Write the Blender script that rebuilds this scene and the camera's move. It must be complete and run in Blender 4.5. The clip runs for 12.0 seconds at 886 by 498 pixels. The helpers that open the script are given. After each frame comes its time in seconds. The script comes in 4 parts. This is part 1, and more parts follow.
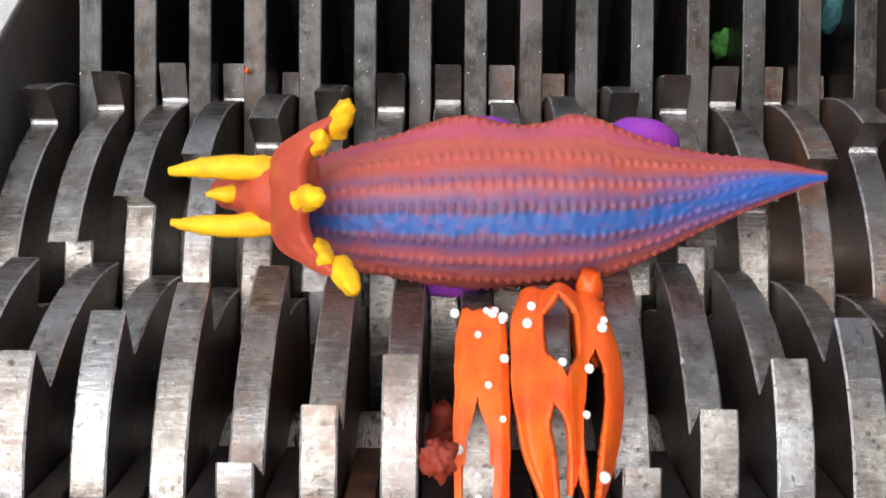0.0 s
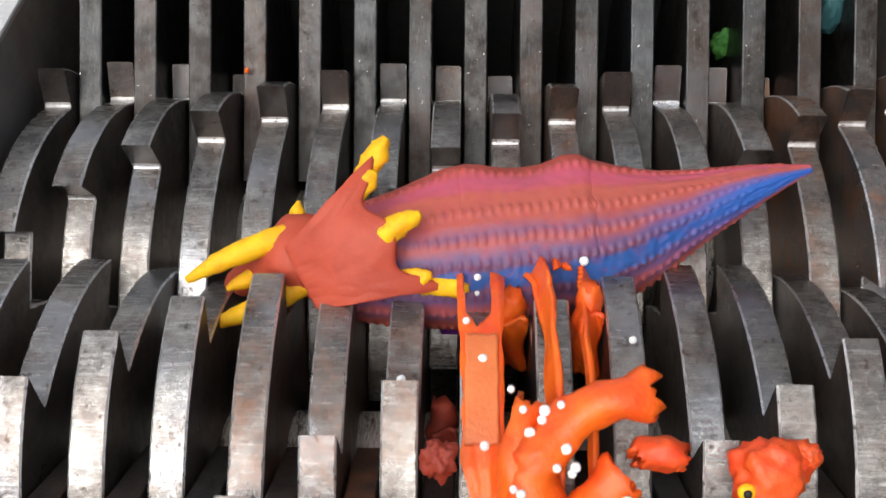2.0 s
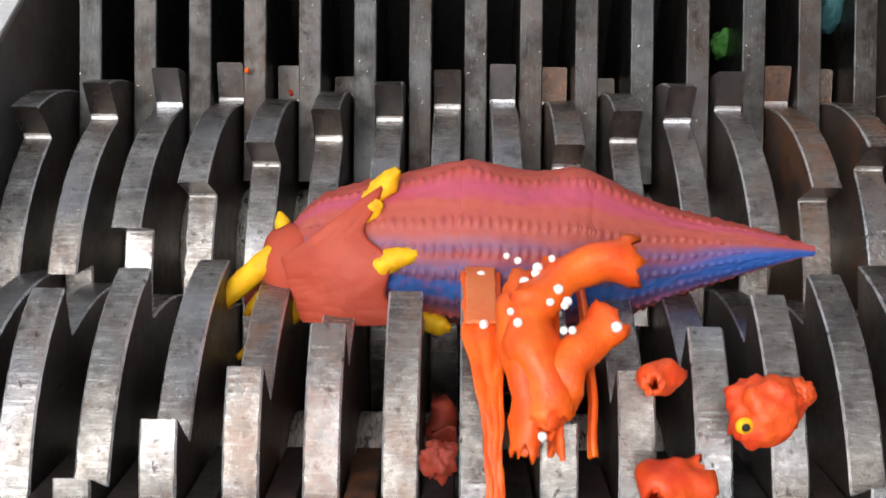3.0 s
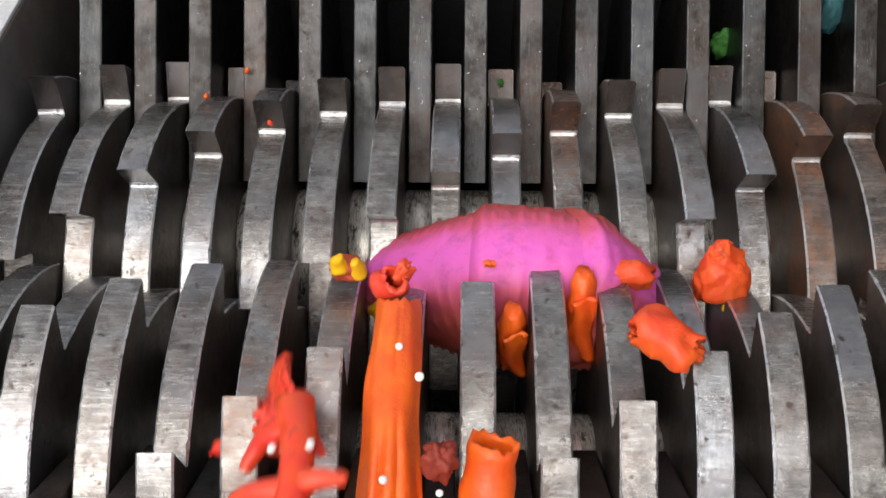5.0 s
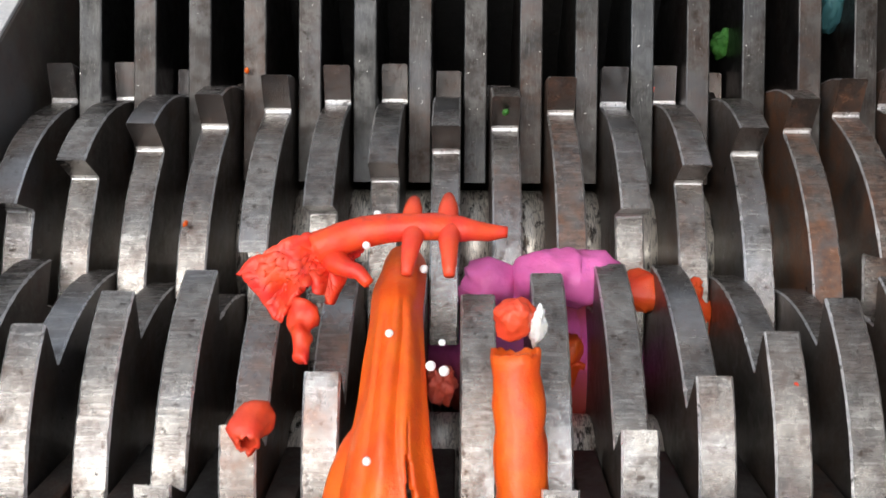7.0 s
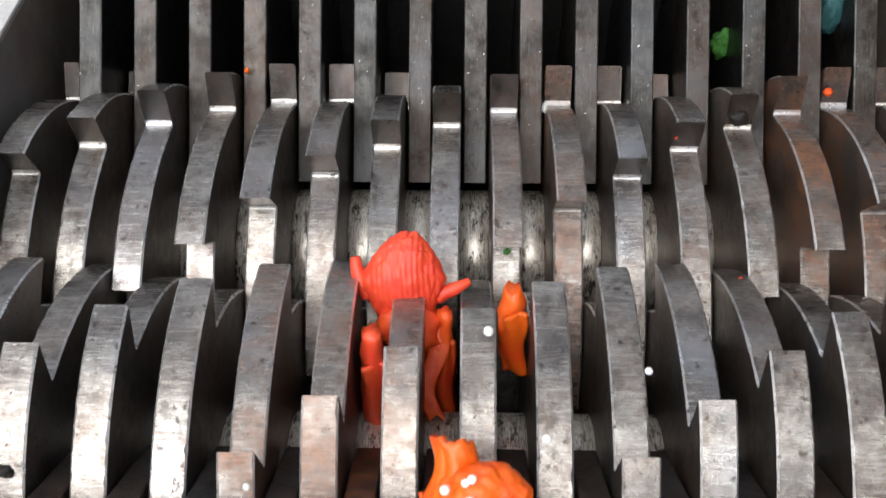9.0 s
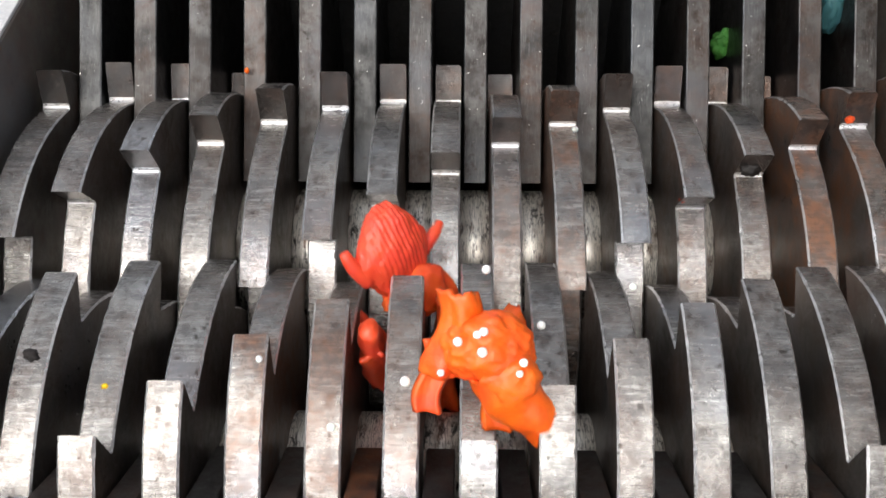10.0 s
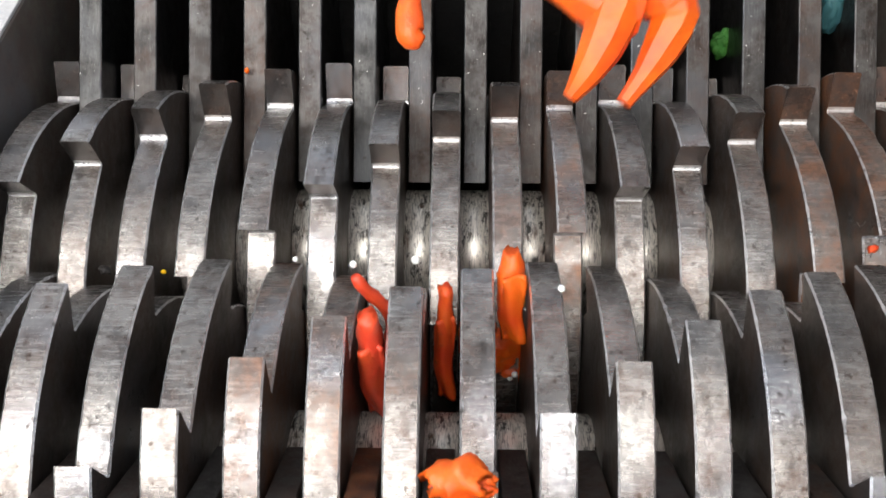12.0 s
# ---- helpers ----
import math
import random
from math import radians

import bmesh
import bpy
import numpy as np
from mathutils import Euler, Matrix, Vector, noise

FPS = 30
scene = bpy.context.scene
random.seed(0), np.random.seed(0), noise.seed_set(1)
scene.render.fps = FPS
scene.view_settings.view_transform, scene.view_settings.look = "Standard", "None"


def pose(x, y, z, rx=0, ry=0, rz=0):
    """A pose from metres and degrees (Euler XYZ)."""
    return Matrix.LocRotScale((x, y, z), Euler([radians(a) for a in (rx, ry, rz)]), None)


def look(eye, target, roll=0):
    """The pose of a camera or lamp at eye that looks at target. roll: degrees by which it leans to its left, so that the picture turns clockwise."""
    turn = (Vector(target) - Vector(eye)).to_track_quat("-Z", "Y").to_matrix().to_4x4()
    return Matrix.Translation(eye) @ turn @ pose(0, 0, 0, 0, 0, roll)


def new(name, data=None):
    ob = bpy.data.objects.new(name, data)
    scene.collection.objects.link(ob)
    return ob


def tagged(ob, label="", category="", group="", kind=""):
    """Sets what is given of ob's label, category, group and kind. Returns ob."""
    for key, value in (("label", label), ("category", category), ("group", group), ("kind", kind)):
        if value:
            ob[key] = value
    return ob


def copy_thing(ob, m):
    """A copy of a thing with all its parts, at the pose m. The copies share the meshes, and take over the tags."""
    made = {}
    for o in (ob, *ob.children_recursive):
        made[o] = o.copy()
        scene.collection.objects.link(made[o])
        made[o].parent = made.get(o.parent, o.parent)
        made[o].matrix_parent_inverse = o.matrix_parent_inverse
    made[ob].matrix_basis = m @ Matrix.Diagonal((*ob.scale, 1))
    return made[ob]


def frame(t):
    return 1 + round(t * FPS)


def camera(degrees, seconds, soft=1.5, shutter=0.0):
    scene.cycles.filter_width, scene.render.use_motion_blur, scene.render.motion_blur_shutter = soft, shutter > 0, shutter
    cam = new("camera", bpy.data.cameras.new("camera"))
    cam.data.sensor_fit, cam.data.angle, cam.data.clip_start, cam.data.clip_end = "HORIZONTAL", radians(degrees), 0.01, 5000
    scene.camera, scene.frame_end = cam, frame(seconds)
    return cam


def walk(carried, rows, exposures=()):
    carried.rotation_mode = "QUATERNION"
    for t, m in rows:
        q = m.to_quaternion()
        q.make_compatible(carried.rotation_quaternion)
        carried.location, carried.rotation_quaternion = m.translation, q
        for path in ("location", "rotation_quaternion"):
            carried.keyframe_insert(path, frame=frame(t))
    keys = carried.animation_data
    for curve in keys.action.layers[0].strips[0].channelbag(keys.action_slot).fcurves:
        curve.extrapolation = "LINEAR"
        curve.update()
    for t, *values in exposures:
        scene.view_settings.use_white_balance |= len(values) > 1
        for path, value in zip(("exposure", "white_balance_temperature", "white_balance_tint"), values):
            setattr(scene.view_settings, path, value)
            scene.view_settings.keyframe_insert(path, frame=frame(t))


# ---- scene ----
cam = camera(45.26, 12.0, soft=1.6, shutter=0.4)
EYE = (-0.0077, -0.3515, 0.4239)
walk(cam, [(0.0, look(EYE, (-0.0156, 0.0061, 0.0745), -0.36)), (12.0, look(EYE, (-0.0156, 0.0061, 0.0745), -0.36))],
     exposures=((0.0, 0.73), (1.5, 0.61), (5.0, 0.57), (7.0, 0.57), (9.5, 0.78), (12.0, 0.90)))

# ---- daylight: pale sky over the open hopper, soft sun from the front left ----
world = bpy.data.worlds.new("sky")
world.use_nodes = True
scene.world = world
wn, wl = world.node_tree.nodes, world.node_tree.links
sky = wn.new("ShaderNodeTexSky")
sky.sky_type, sky.sun_disc = "NISHITA", False
sky.sun_elevation, sky.sun_rotation = radians(48), radians(204)
sky.air_density, sky.dust_density = 1.0, 2.5
pale = wn.new("ShaderNodeHueSaturation")
pale.inputs["Saturation"].default_value = 0.24
wl.new(sky.outputs[0], pale.inputs["Color"])
wl.new(pale.outputs[0], wn["Background"].inputs["Color"])
wn["Background"].inputs["Strength"].default_value = 0.15
sun = new("sun", bpy.data.lights.new("sun", "SUN"))
sun.data.energy, sun.data.angle, sun.data.color = 0.9, radians(46), (1.0, 0.965, 0.91)
sun.matrix_basis = look((-0.36, -0.80, 0.98), (0, 0, 0))

# ---- fitted sizes ----
PITCH, THICK, AXIS = 0.030, 0.0143, 0.0782
TIP, FOOT, SPACER = 0.1066, 0.0845, 0.0364


# ---- materials ----
def nodes_of(name):
    mat = bpy.data.materials.new(name)
    mat.use_nodes = True
    return mat, mat.node_tree.nodes, mat.node_tree.links, mat.node_tree.nodes["Principled BSDF"]


def noise_at(nt, scale, detail=6, stretch=(1, 1, 1), rough=0.6, rand=0.0):
    n, l = nt
    co = n.new("ShaderNodeTexCoord")
    mp = n.new("ShaderNodeMapping")
    mp.inputs["Scale"].default_value = stretch
    l.new(co.outputs["Object"], mp.inputs["Vector"])
    tex = n.new("ShaderNodeTexNoise")
    tex.inputs["Scale"].default_value, tex.inputs["Detail"].default_value, tex.inputs["Roughness"].default_value = scale, detail, rough
    if rand:
        tex.noise_dimensions = "4D"
        info = n.new("ShaderNodeObjectInfo")
        mul = n.new("ShaderNodeMath")
        mul.operation = "MULTIPLY"
        mul.inputs[1].default_value = rand
        l.new(info.outputs["Random"], mul.inputs[0])
        l.new(mul.outputs[0], tex.inputs["W"])
    l.new(mp.outputs[0], tex.inputs["Vector"])
    return tex.outputs["Fac"]


def ramp(nt, fac, stops):
    n, l = nt
    r = n.new("ShaderNodeValToRGB")
    els = r.color_ramp.elements
    while len(els) < len(stops):
        els.new(0.5)
    for e, (pos, c) in zip(els, stops):
        e.position, e.color = pos, (*c, 1) if len(c) == 3 else c
    l.new(fac, r.inputs["Fac"])
    return r.outputs["Color"]


def grey(v):
    return (v, v, v)


def mix(nt, fac, a, b, how="MIX"):
    n, l = nt
    m = n.new("ShaderNodeMix")
    m.data_type, m.blend_type = "RGBA", how
    for sock, val in ((m.inputs[0], fac), (m.inputs[6], a), (m.inputs[7], b)):
        if isinstance(val, (int, float)):
            sock.default_value = val
        elif isinstance(val, tuple):
            sock.default_value = (*val, 1)
        else:
            l.new(val, sock)
    return m.outputs[2]


def bump(nt, bsdf, fac, strength, dist):
    n, l = nt
    b = n.new("ShaderNodeBump")
    b.inputs["Strength"].default_value, b.inputs["Distance"].default_value = strength, dist
    l.new(fac, b.inputs["Height"])
    l.new(b.outputs[0], bsdf.inputs["Normal"])


def steel(name, light=0.42, dark=0.16, rust=0.5, metal=0.95, rough=(0.3, 0.55), streak=(1, 1, 1), pits=0.8, relief=0.0006, chips=0.6, warm=0.0):
    """Worn bare steel: mottling, scratched patches, dark pits, pale chips; the red of the object's colour says how
    rusty a piece is, its green how scuffed and sheen-bright.
    """
    mat, n, l, b = nodes_of(name)
    nt = (n, l)
    info = n.new("ShaderNodeObjectInfo")
    split = n.new("ShaderNodeSeparateColor")
    l.new(info.outputs["Color"], split.inputs[0])
    fine = noise_at(nt, 520, 8, streak, 0.8, 40)
    mid = noise_at(nt, 150, 9, (1, 1, 1), 0.75, 25)
    big = noise_at(nt, 48, 6, (1, 1, 1), 0.65, 60)
    wide = noise_at(nt, 17, 3, (1, 1, 1), 0.5, 33)
    hue = (light, light * (0.985 - 0.05 * warm), light * (0.955 - 0.13 * warm))
    base = mix(nt, ramp(nt, big, [(0.36, grey(0)), (0.62, grey(1))]), (dark, dark * (1 - 0.06 * warm), dark * (1.02 - 0.14 * warm)), hue)
    base = mix(nt, ramp(nt, mid, [(0.47, grey(0)), (0.60, grey(0.8))]), base, (dark * 1.1, dark * 1.08, dark * 1.06))
    # bluish polished patches
    base = mix(nt, ramp(nt, wide, [(0.52, grey(0)), (0.62, grey(0.55))]), base, (light * 0.92, light * 0.97, light * 1.05))
    # scratched patches, more on scuffed pieces
    patch = ramp(nt, noise_at(nt, 60, 4, (1, 1, 1), 0.6, 15), [(0.40, grey(0.15)), (0.60, grey(1))])
    scuff = mix(nt, 1.0, ramp(nt, fine, [(0.50, grey(0)), (0.62, grey(chips))]), mix(nt, split.outputs[1], patch, grey(1.0)), "MULTIPLY")
    base = mix(nt, scuff, base, (min(light * 1.7, 0.95), min(light * 1.69, 0.94), min(light * 1.64, 0.92)))
    base = mix(nt, ramp(nt, noise_at(nt, 300, 5, (1, 1, 1), 0.6, 90), [(0.60, grey(0)), (0.66, grey(pits))]), base, (0.03, 0.026, 0.022))
    base = mix(nt, ramp(nt, noise_at(nt, 90, 7, (1, 0.7, 0.7), 0.7, 140), [(0.55, grey(0)), (0.66, grey(pits * 0.9))]), base, (dark * 0.4, dark * 0.37, dark * 0.34))
    base = mix(nt, ramp(nt, noise_at(nt, 520, 4, (1, 1, 1), 0.6, 120), [(0.68, grey(0)), (0.72, grey(chips))]), base, (0.85, 0.84, 0.8))
    where = ramp(nt, noise_at(nt, 26, 9, (1, 1, 1), 0.75, 75), [(0.40, grey(rust * 0.12)), (0.58, grey(rust))])
    both = mix(nt, 1.0, split.outputs[0], where, "MULTIPLY")
    tint = mix(nt, ramp(nt, mid, [(0.4, grey(0)), (0.6, grey(1))]), (0.075, 0.035, 0.022), (0.24, 0.10, 0.045))
    base = mix(nt, both, base, tint)
    l.new(base, b.inputs["Base Color"])
    both_scales = mix(nt, 0.5, mid, fine)
    worn = ramp(nt, both_scales, [(0.42, grey(rough[0])), (0.58, grey(rough[1]))])
    l.new(mix(nt, ramp(nt, wide, [(0.50, grey(0)), (0.64, grey(0.6))]), worn, grey(rough[0] * 0.9)), b.inputs["Roughness"])
    l.new(mix(nt, both, grey(metal), grey(0.25)), b.inputs["Metallic"])
    bump(nt, b, mix(nt, 0.7, mid, fine), 0.8, relief)
    return mat


def stained(name):
    """Pale turned sleeve with black and brown grease stains smeared round it."""
    mat, n, l, b = nodes_of(name)
    nt = (n, l)
    fine = noise_at(nt, 700, 7, (3, 0.25, 0.25), 0.7, 30)
    base = mix(nt, ramp(nt, noise_at(nt, 60, 6, rand=20), [(0.4, grey(0)), (0.62, grey(1))]), (0.93, 0.89, 0.81), (0.74, 0.68, 0.60))
    base = mix(nt, ramp(nt, fine, [(0.45, grey(0)), (0.7, grey(0.5))]), base, (0.95, 0.92, 0.86))
    base = mix(nt, ramp(nt, noise_at(nt, 150, 8, (2.0, 0.7, 0.7), 0.78, 40), [(0.53, grey(0)), (0.58, grey(0.95))]), base, (0.03, 0.026, 0.022))
    base = mix(nt, ramp(nt, noise_at(nt, 85, 6, (1.5, 0.8, 0.8), rand=70), [(0.56, grey(0)), (0.68, grey(0.7))]), base, (0.16, 0.08, 0.04))
    l.new(base, b.inputs["Base Color"])
    b.inputs["Metallic"].default_value = 0.55
    l.new(ramp(nt, fine, [(0.35, grey(0.22)), (0.65, grey(0.36))]), b.inputs["Roughness"])
    bump(nt, b, fine, 0.4, 0.0003)
    return mat


RIM = steel("worn_cutter_steel", 0.46, 0.16, 0.9, 0.97, (0.16, 0.38), (0.12, 1.1, 1.1), relief=0.00045, chips=0.55, warm=0.5)
EDGE = steel("worn_edge_and_foot_glint", 0.92, 0.5, 0.4, 0.95, (0.25, 0.45), chips=0.9)
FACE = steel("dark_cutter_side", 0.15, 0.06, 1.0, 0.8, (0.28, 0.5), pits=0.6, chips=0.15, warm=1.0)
# tooth fronts: the dark reflection they show is put into the base colour
TOOTH_FACE_DARK = steel("tooth_face_dark_reflection", 0.10, 0.04, 0.6, 0.95, (0.12, 0.30), chips=0.35)
SLEEVE = stained("stained_spacer_steel")
COMB = steel("grey_comb_steel", 0.070, 0.022, 0.5, 0.9, (0.30, 0.52), (2.2, 0.22, 0.22), chips=0.7, relief=0.0004)
COMB_EDGE = steel("worn_comb_edge", 0.26, 0.08, 0.4, 0.9, (0.3, 0.5))
COMB_FRONT = steel("oily_rusty_comb_steel", 0.065, 0.02, 0.9, 0.6, (0.3, 0.6), chips=0.35)
WALL = steel("brown_grimy_plate", 0.15, 0.09, 0.8, 0.2, (0.55, 0.8), chips=0.2, pits=0.3, warm=1.5)
# plates: the chamber's darkness put into the colour; crumbs and pupil are really black
BLACK = steel("chamber_dark_and_black_grease", 0.015, 0.006, 0.05, 0.2, (0.5, 0.8), chips=0.0)
PALE = steel("bare_bright_plate", 0.60, 0.48, 0.02, 0.1, (0.5, 0.7), pits=0.2)


def rubber(name, main, second, spec, rough=0.45, scale=60, extra=None, relief=0.0005, wrinkle=0.0):
    mat, n, l, b = nodes_of(name)
    nt = (n, l)
    c = mix(nt, ramp(nt, noise_at(nt, scale, 5, rand=30), [(0.38, grey(0)), (0.66, grey(1))]), main, second)
    if extra:
        c = mix(nt, ramp(nt, noise_at(nt, scale * 1.7, 6, rand=50), [(0.6, grey(0)), (0.72, grey(0.7))]), c, extra)
    l.new(c, b.inputs["Base Color"])
    b.inputs["Roughness"].default_value = rough
    b.inputs["Specular IOR Level"].default_value = spec
    b.inputs["Subsurface Weight"].default_value = 0.12
    b.inputs["Subsurface Scale"].default_value = 0.004
    b.inputs["Subsurface Radius"].default_value = (1.0, 0.35, 0.15)
    bump(nt, b, mix(nt, wrinkle, noise_at(nt, 420, 5), noise_at(nt, 95, 4, (1, 1, 1), 0.55, 20)), 0.35 + 0.5 * wrinkle, relief * (1 + 4 * wrinkle))
    return mat


ORANGE = rubber("orange_rubber", (0.88, 0.150, 0.010), (0.80, 0.075, 0.010), 0.5, 0.38, wrinkle=0.6)
ORANGE_RED = rubber("orange_red_rubber", (0.75, 0.06, 0.018), (0.82, 0.12, 0.016), 0.45, 0.42, 70, (0.25, 0.05, 0.03), wrinkle=0.6)
RED = rubber("red_painted_rubber", (0.72, 0.055, 0.028), (0.78, 0.09, 0.025), 0.5, 0.38, 60, wrinkle=0.4)
YELLOW = rubber("yellow_horn_paint", (0.9, 0.53, 0.01), (0.82, 0.38, 0.01), 0.3, 0.55, 150, (0.38, 0.12, 0.02), relief=0.0012)
SKIN = rubber("pitted_red_skin", (0.70, 0.028, 0.02), (0.78, 0.085, 0.016), 0.5, 0.4, 80, (0.30, 0.03, 0.03), relief=0.0009)
# red rubber with the shade between the front cutters put into its colour
SHADED_RED = rubber("shaded_red_rubber", (0.3, 0.04, 0.02), (0.2, 0.03, 0.02), 0.3, 0.6, 90, (0.08, 0.03, 0.02))
HEAD = rubber("dull_red_head_paint", (0.47, 0.075, 0.038), (0.38, 0.055, 0.03), 0.3, 0.5, 70, relief=0.0009)
PURPLE = rubber("purple_foot_paint", (0.2, 0.03, 0.42), (0.32, 0.05, 0.4), 0.3, 0.5)
MAGENTA = rubber("magenta_belly_paint", (0.78, 0.17, 0.48), (0.68, 0.11, 0.36), 0.45, 0.42, 70, wrinkle=0.5)
PATCH = rubber("pale_orange_inner_skin", (0.72, 0.20, 0.06), (0.66, 0.15, 0.04), 0.5, 0.4, 60, wrinkle=0.4)
GREEN = rubber("green_rubber", (0.05, 0.18, 0.03), (0.03, 0.12, 0.02), 0.3, 0.6)
TEAL = rubber("teal_rubber", (0.03, 0.1, 0.11), (0.02, 0.07, 0.08), 0.3, 0.6)
FOAM = rubber("white_foam", (0.9, 0.9, 0.88), (0.82, 0.82, 0.8), 0.2, 0.7, 200)


def body_paint():
    """Red flanks, blue stripe along the spine, magenta belly, graded round the long axis."""
    mat, n, l, b = nodes_of("sprayed_body_paint")
    nt = (n, l)
    co = n.new("ShaderNodeTexCoord")
    sep = n.new("ShaderNodeSeparateXYZ")
    l.new(co.outputs["Object"], sep.inputs[0])
    ang = n.new("ShaderNodeMath")
    ang.operation = "ARCTAN2"
    curve = n.new("ShaderNodeMapRange")
    curve.interpolation_type = "SMOOTHSTEP"
    for k, v in ((1, 0.03), (2, 0.136), (3, 0.0), (4, 0.012)):
        curve.inputs[k].default_value = v
    l.new(sep.outputs["X"], curve.inputs[0])
    mid_y = n.new("ShaderNodeMath")
    mid_y.operation = "SUBTRACT"
    l.new(sep.outputs["Y"], mid_y.inputs[0])
    l.new(curve.outputs[0], mid_y.inputs[1])
    l.new(mid_y.outputs[0], ang.inputs[0])
    l.new(sep.outputs["Z"], ang.inputs[1])
    ab = n.new("ShaderNodeMath")
    ab.operation = "ABSOLUTE"
    l.new(ang.outputs[0], ab.inputs[0])
    sc = n.new("ShaderNodeMath")
    sc.operation = "MULTIPLY_ADD"
    sc.inputs[1].default_value = 1 / math.pi
    l.new(ab.outputs[0], sc.inputs[0])
    wob = n.new("ShaderNodeMath")
    wob.operation = "MULTIPLY_ADD"
    wob.inputs[1].default_value, wob.inputs[2].default_value = 0.1, -0.05
    l.new(noise_at(nt, 45, 5), wob.inputs[0])
    l.new(wob.outputs[0], sc.inputs[2])
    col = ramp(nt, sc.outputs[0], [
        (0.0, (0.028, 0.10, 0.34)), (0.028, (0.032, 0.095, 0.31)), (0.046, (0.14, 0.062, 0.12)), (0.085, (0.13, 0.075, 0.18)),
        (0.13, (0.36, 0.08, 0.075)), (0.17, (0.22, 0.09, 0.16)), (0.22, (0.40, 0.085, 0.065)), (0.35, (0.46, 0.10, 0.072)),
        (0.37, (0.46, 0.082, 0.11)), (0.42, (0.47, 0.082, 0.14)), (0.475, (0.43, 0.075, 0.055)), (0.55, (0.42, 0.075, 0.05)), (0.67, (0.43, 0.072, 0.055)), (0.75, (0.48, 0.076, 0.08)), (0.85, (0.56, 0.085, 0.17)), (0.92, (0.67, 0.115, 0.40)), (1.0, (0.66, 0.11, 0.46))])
    col = mix(nt, ramp(nt, noise_at(nt, 130, 7, rough=0.75), [(0.5, grey(0)), (0.66, grey(0.4))]), col, (0.4, 0.06, 0.08))
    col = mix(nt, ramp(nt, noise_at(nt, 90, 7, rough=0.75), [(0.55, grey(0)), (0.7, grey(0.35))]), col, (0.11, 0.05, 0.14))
    tail = n.new("ShaderNodeMapRange")
    tail.inputs[1].default_value, tail.inputs[2].default_value = 0.05, 0.105
    l.new(sep.outputs["X"], tail.inputs[0])
    near = ramp(nt, sc.outputs[0], [(0.10, grey(1)), (0.24, grey(0))])
    both = mix(nt, 1.0, tail.outputs[0], near, "MULTIPLY")
    col = mix(nt, both, col, (0.03, 0.11, 0.42))
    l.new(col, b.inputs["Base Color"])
    b.inputs["Roughness"].default_value = 0.48
    b.inputs["Specular IOR Level"].default_value = 0.35
    b.inputs["Subsurface Weight"].default_value = 0.1
    b.inputs["Subsurface Scale"].default_value = 0.003
    bump(nt, b, noise_at(nt, 500, 5), 0.3, 0.0005)
    return mat


BODY = body_paint()


# ---- mesh helpers ----
def mesh_ob(name, verts, faces, mats, idx=None, smooth=True):
    me = bpy.data.meshes.new(name)
    me.from_pydata([tuple(v) for v in verts], [], faces)
    for m in mats if isinstance(mats, (list, tuple)) else [mats]:
        me.materials.append(m)
    if idx:
        me.polygons.foreach_set("material_index", idx)
    me.polygons.foreach_set("use_smooth", [smooth] * len(me.polygons))
    bm = bmesh.new()
    bm.from_mesh(me)
    bmesh.ops.recalc_face_normals(bm, faces=bm.faces)
    bm.to_mesh(me)
    bm.free()
    return new(name, me)


def under(ob, parent, label=""):
    ob.parent = parent
    return tagged(ob, label) if label else ob


def box(name, lo, hi, mat, bevel=0.001):
    bm = bmesh.new()
    bmesh.ops.create_cube(bm, size=1)
    for v in bm.verts:
        v.co = Vector([lo[k] + (v.co[k] + 0.5) * (hi[k] - lo[k]) for k in range(3)])
    if bevel:
        bmesh.ops.bevel(bm, geom=list(bm.edges), offset=bevel, segments=1, affect="EDGES")
    me = bpy.data.meshes.new(name)
    bm.to_mesh(me)
    bm.free()
    me.materials.append(mat)
    ob = new(name, me)
    ob.color = (0.35, 0, 0, 1)
    return ob


def plate(name, outline, x0, x1, mat, chamfer=0.0008, edge_mat=None):
    """A flat plate cut to an outline in y and z, from x0 to x1, with worn chamfered edges."""
    k = len(outline)
    pts = [Vector((a, b)) for a, b in outline]
    inn = []
    for i in range(k):
        d = (pts[(i + 1) % k] - pts[i - 1]).normalized()
        nrm = Vector((-d.y, d.x))
        area = sum(pts[j - 1].x * pts[j].y - pts[j].x * pts[j - 1].y for j in range(k))
        inn.append(pts[i] + nrm * (chamfer if area > 0 else -chamfer))
    vs = [(x0, *q) for q in inn] + [(x0 + chamfer, *q) for q in pts] + [(x1 - chamfer, *q) for q in pts] + [(x1, *q) for q in inn]
    fs, idx = [], []
    for r in range(3):
        for i in range(k):
            j = (i + 1) % k
            fs.append((r * k + i, r * k + j, (r + 1) * k + j, (r + 1) * k + i))
            idx.append(0 if r == 1 else 1)
    fs += [tuple(range(k - 1, -1, -1)), tuple(range(3 * k, 4 * k))]
    idx += [0, 0]
    return mesh_ob(name, vs, fs, [mat, edge_mat or mat], idx, smooth=False)


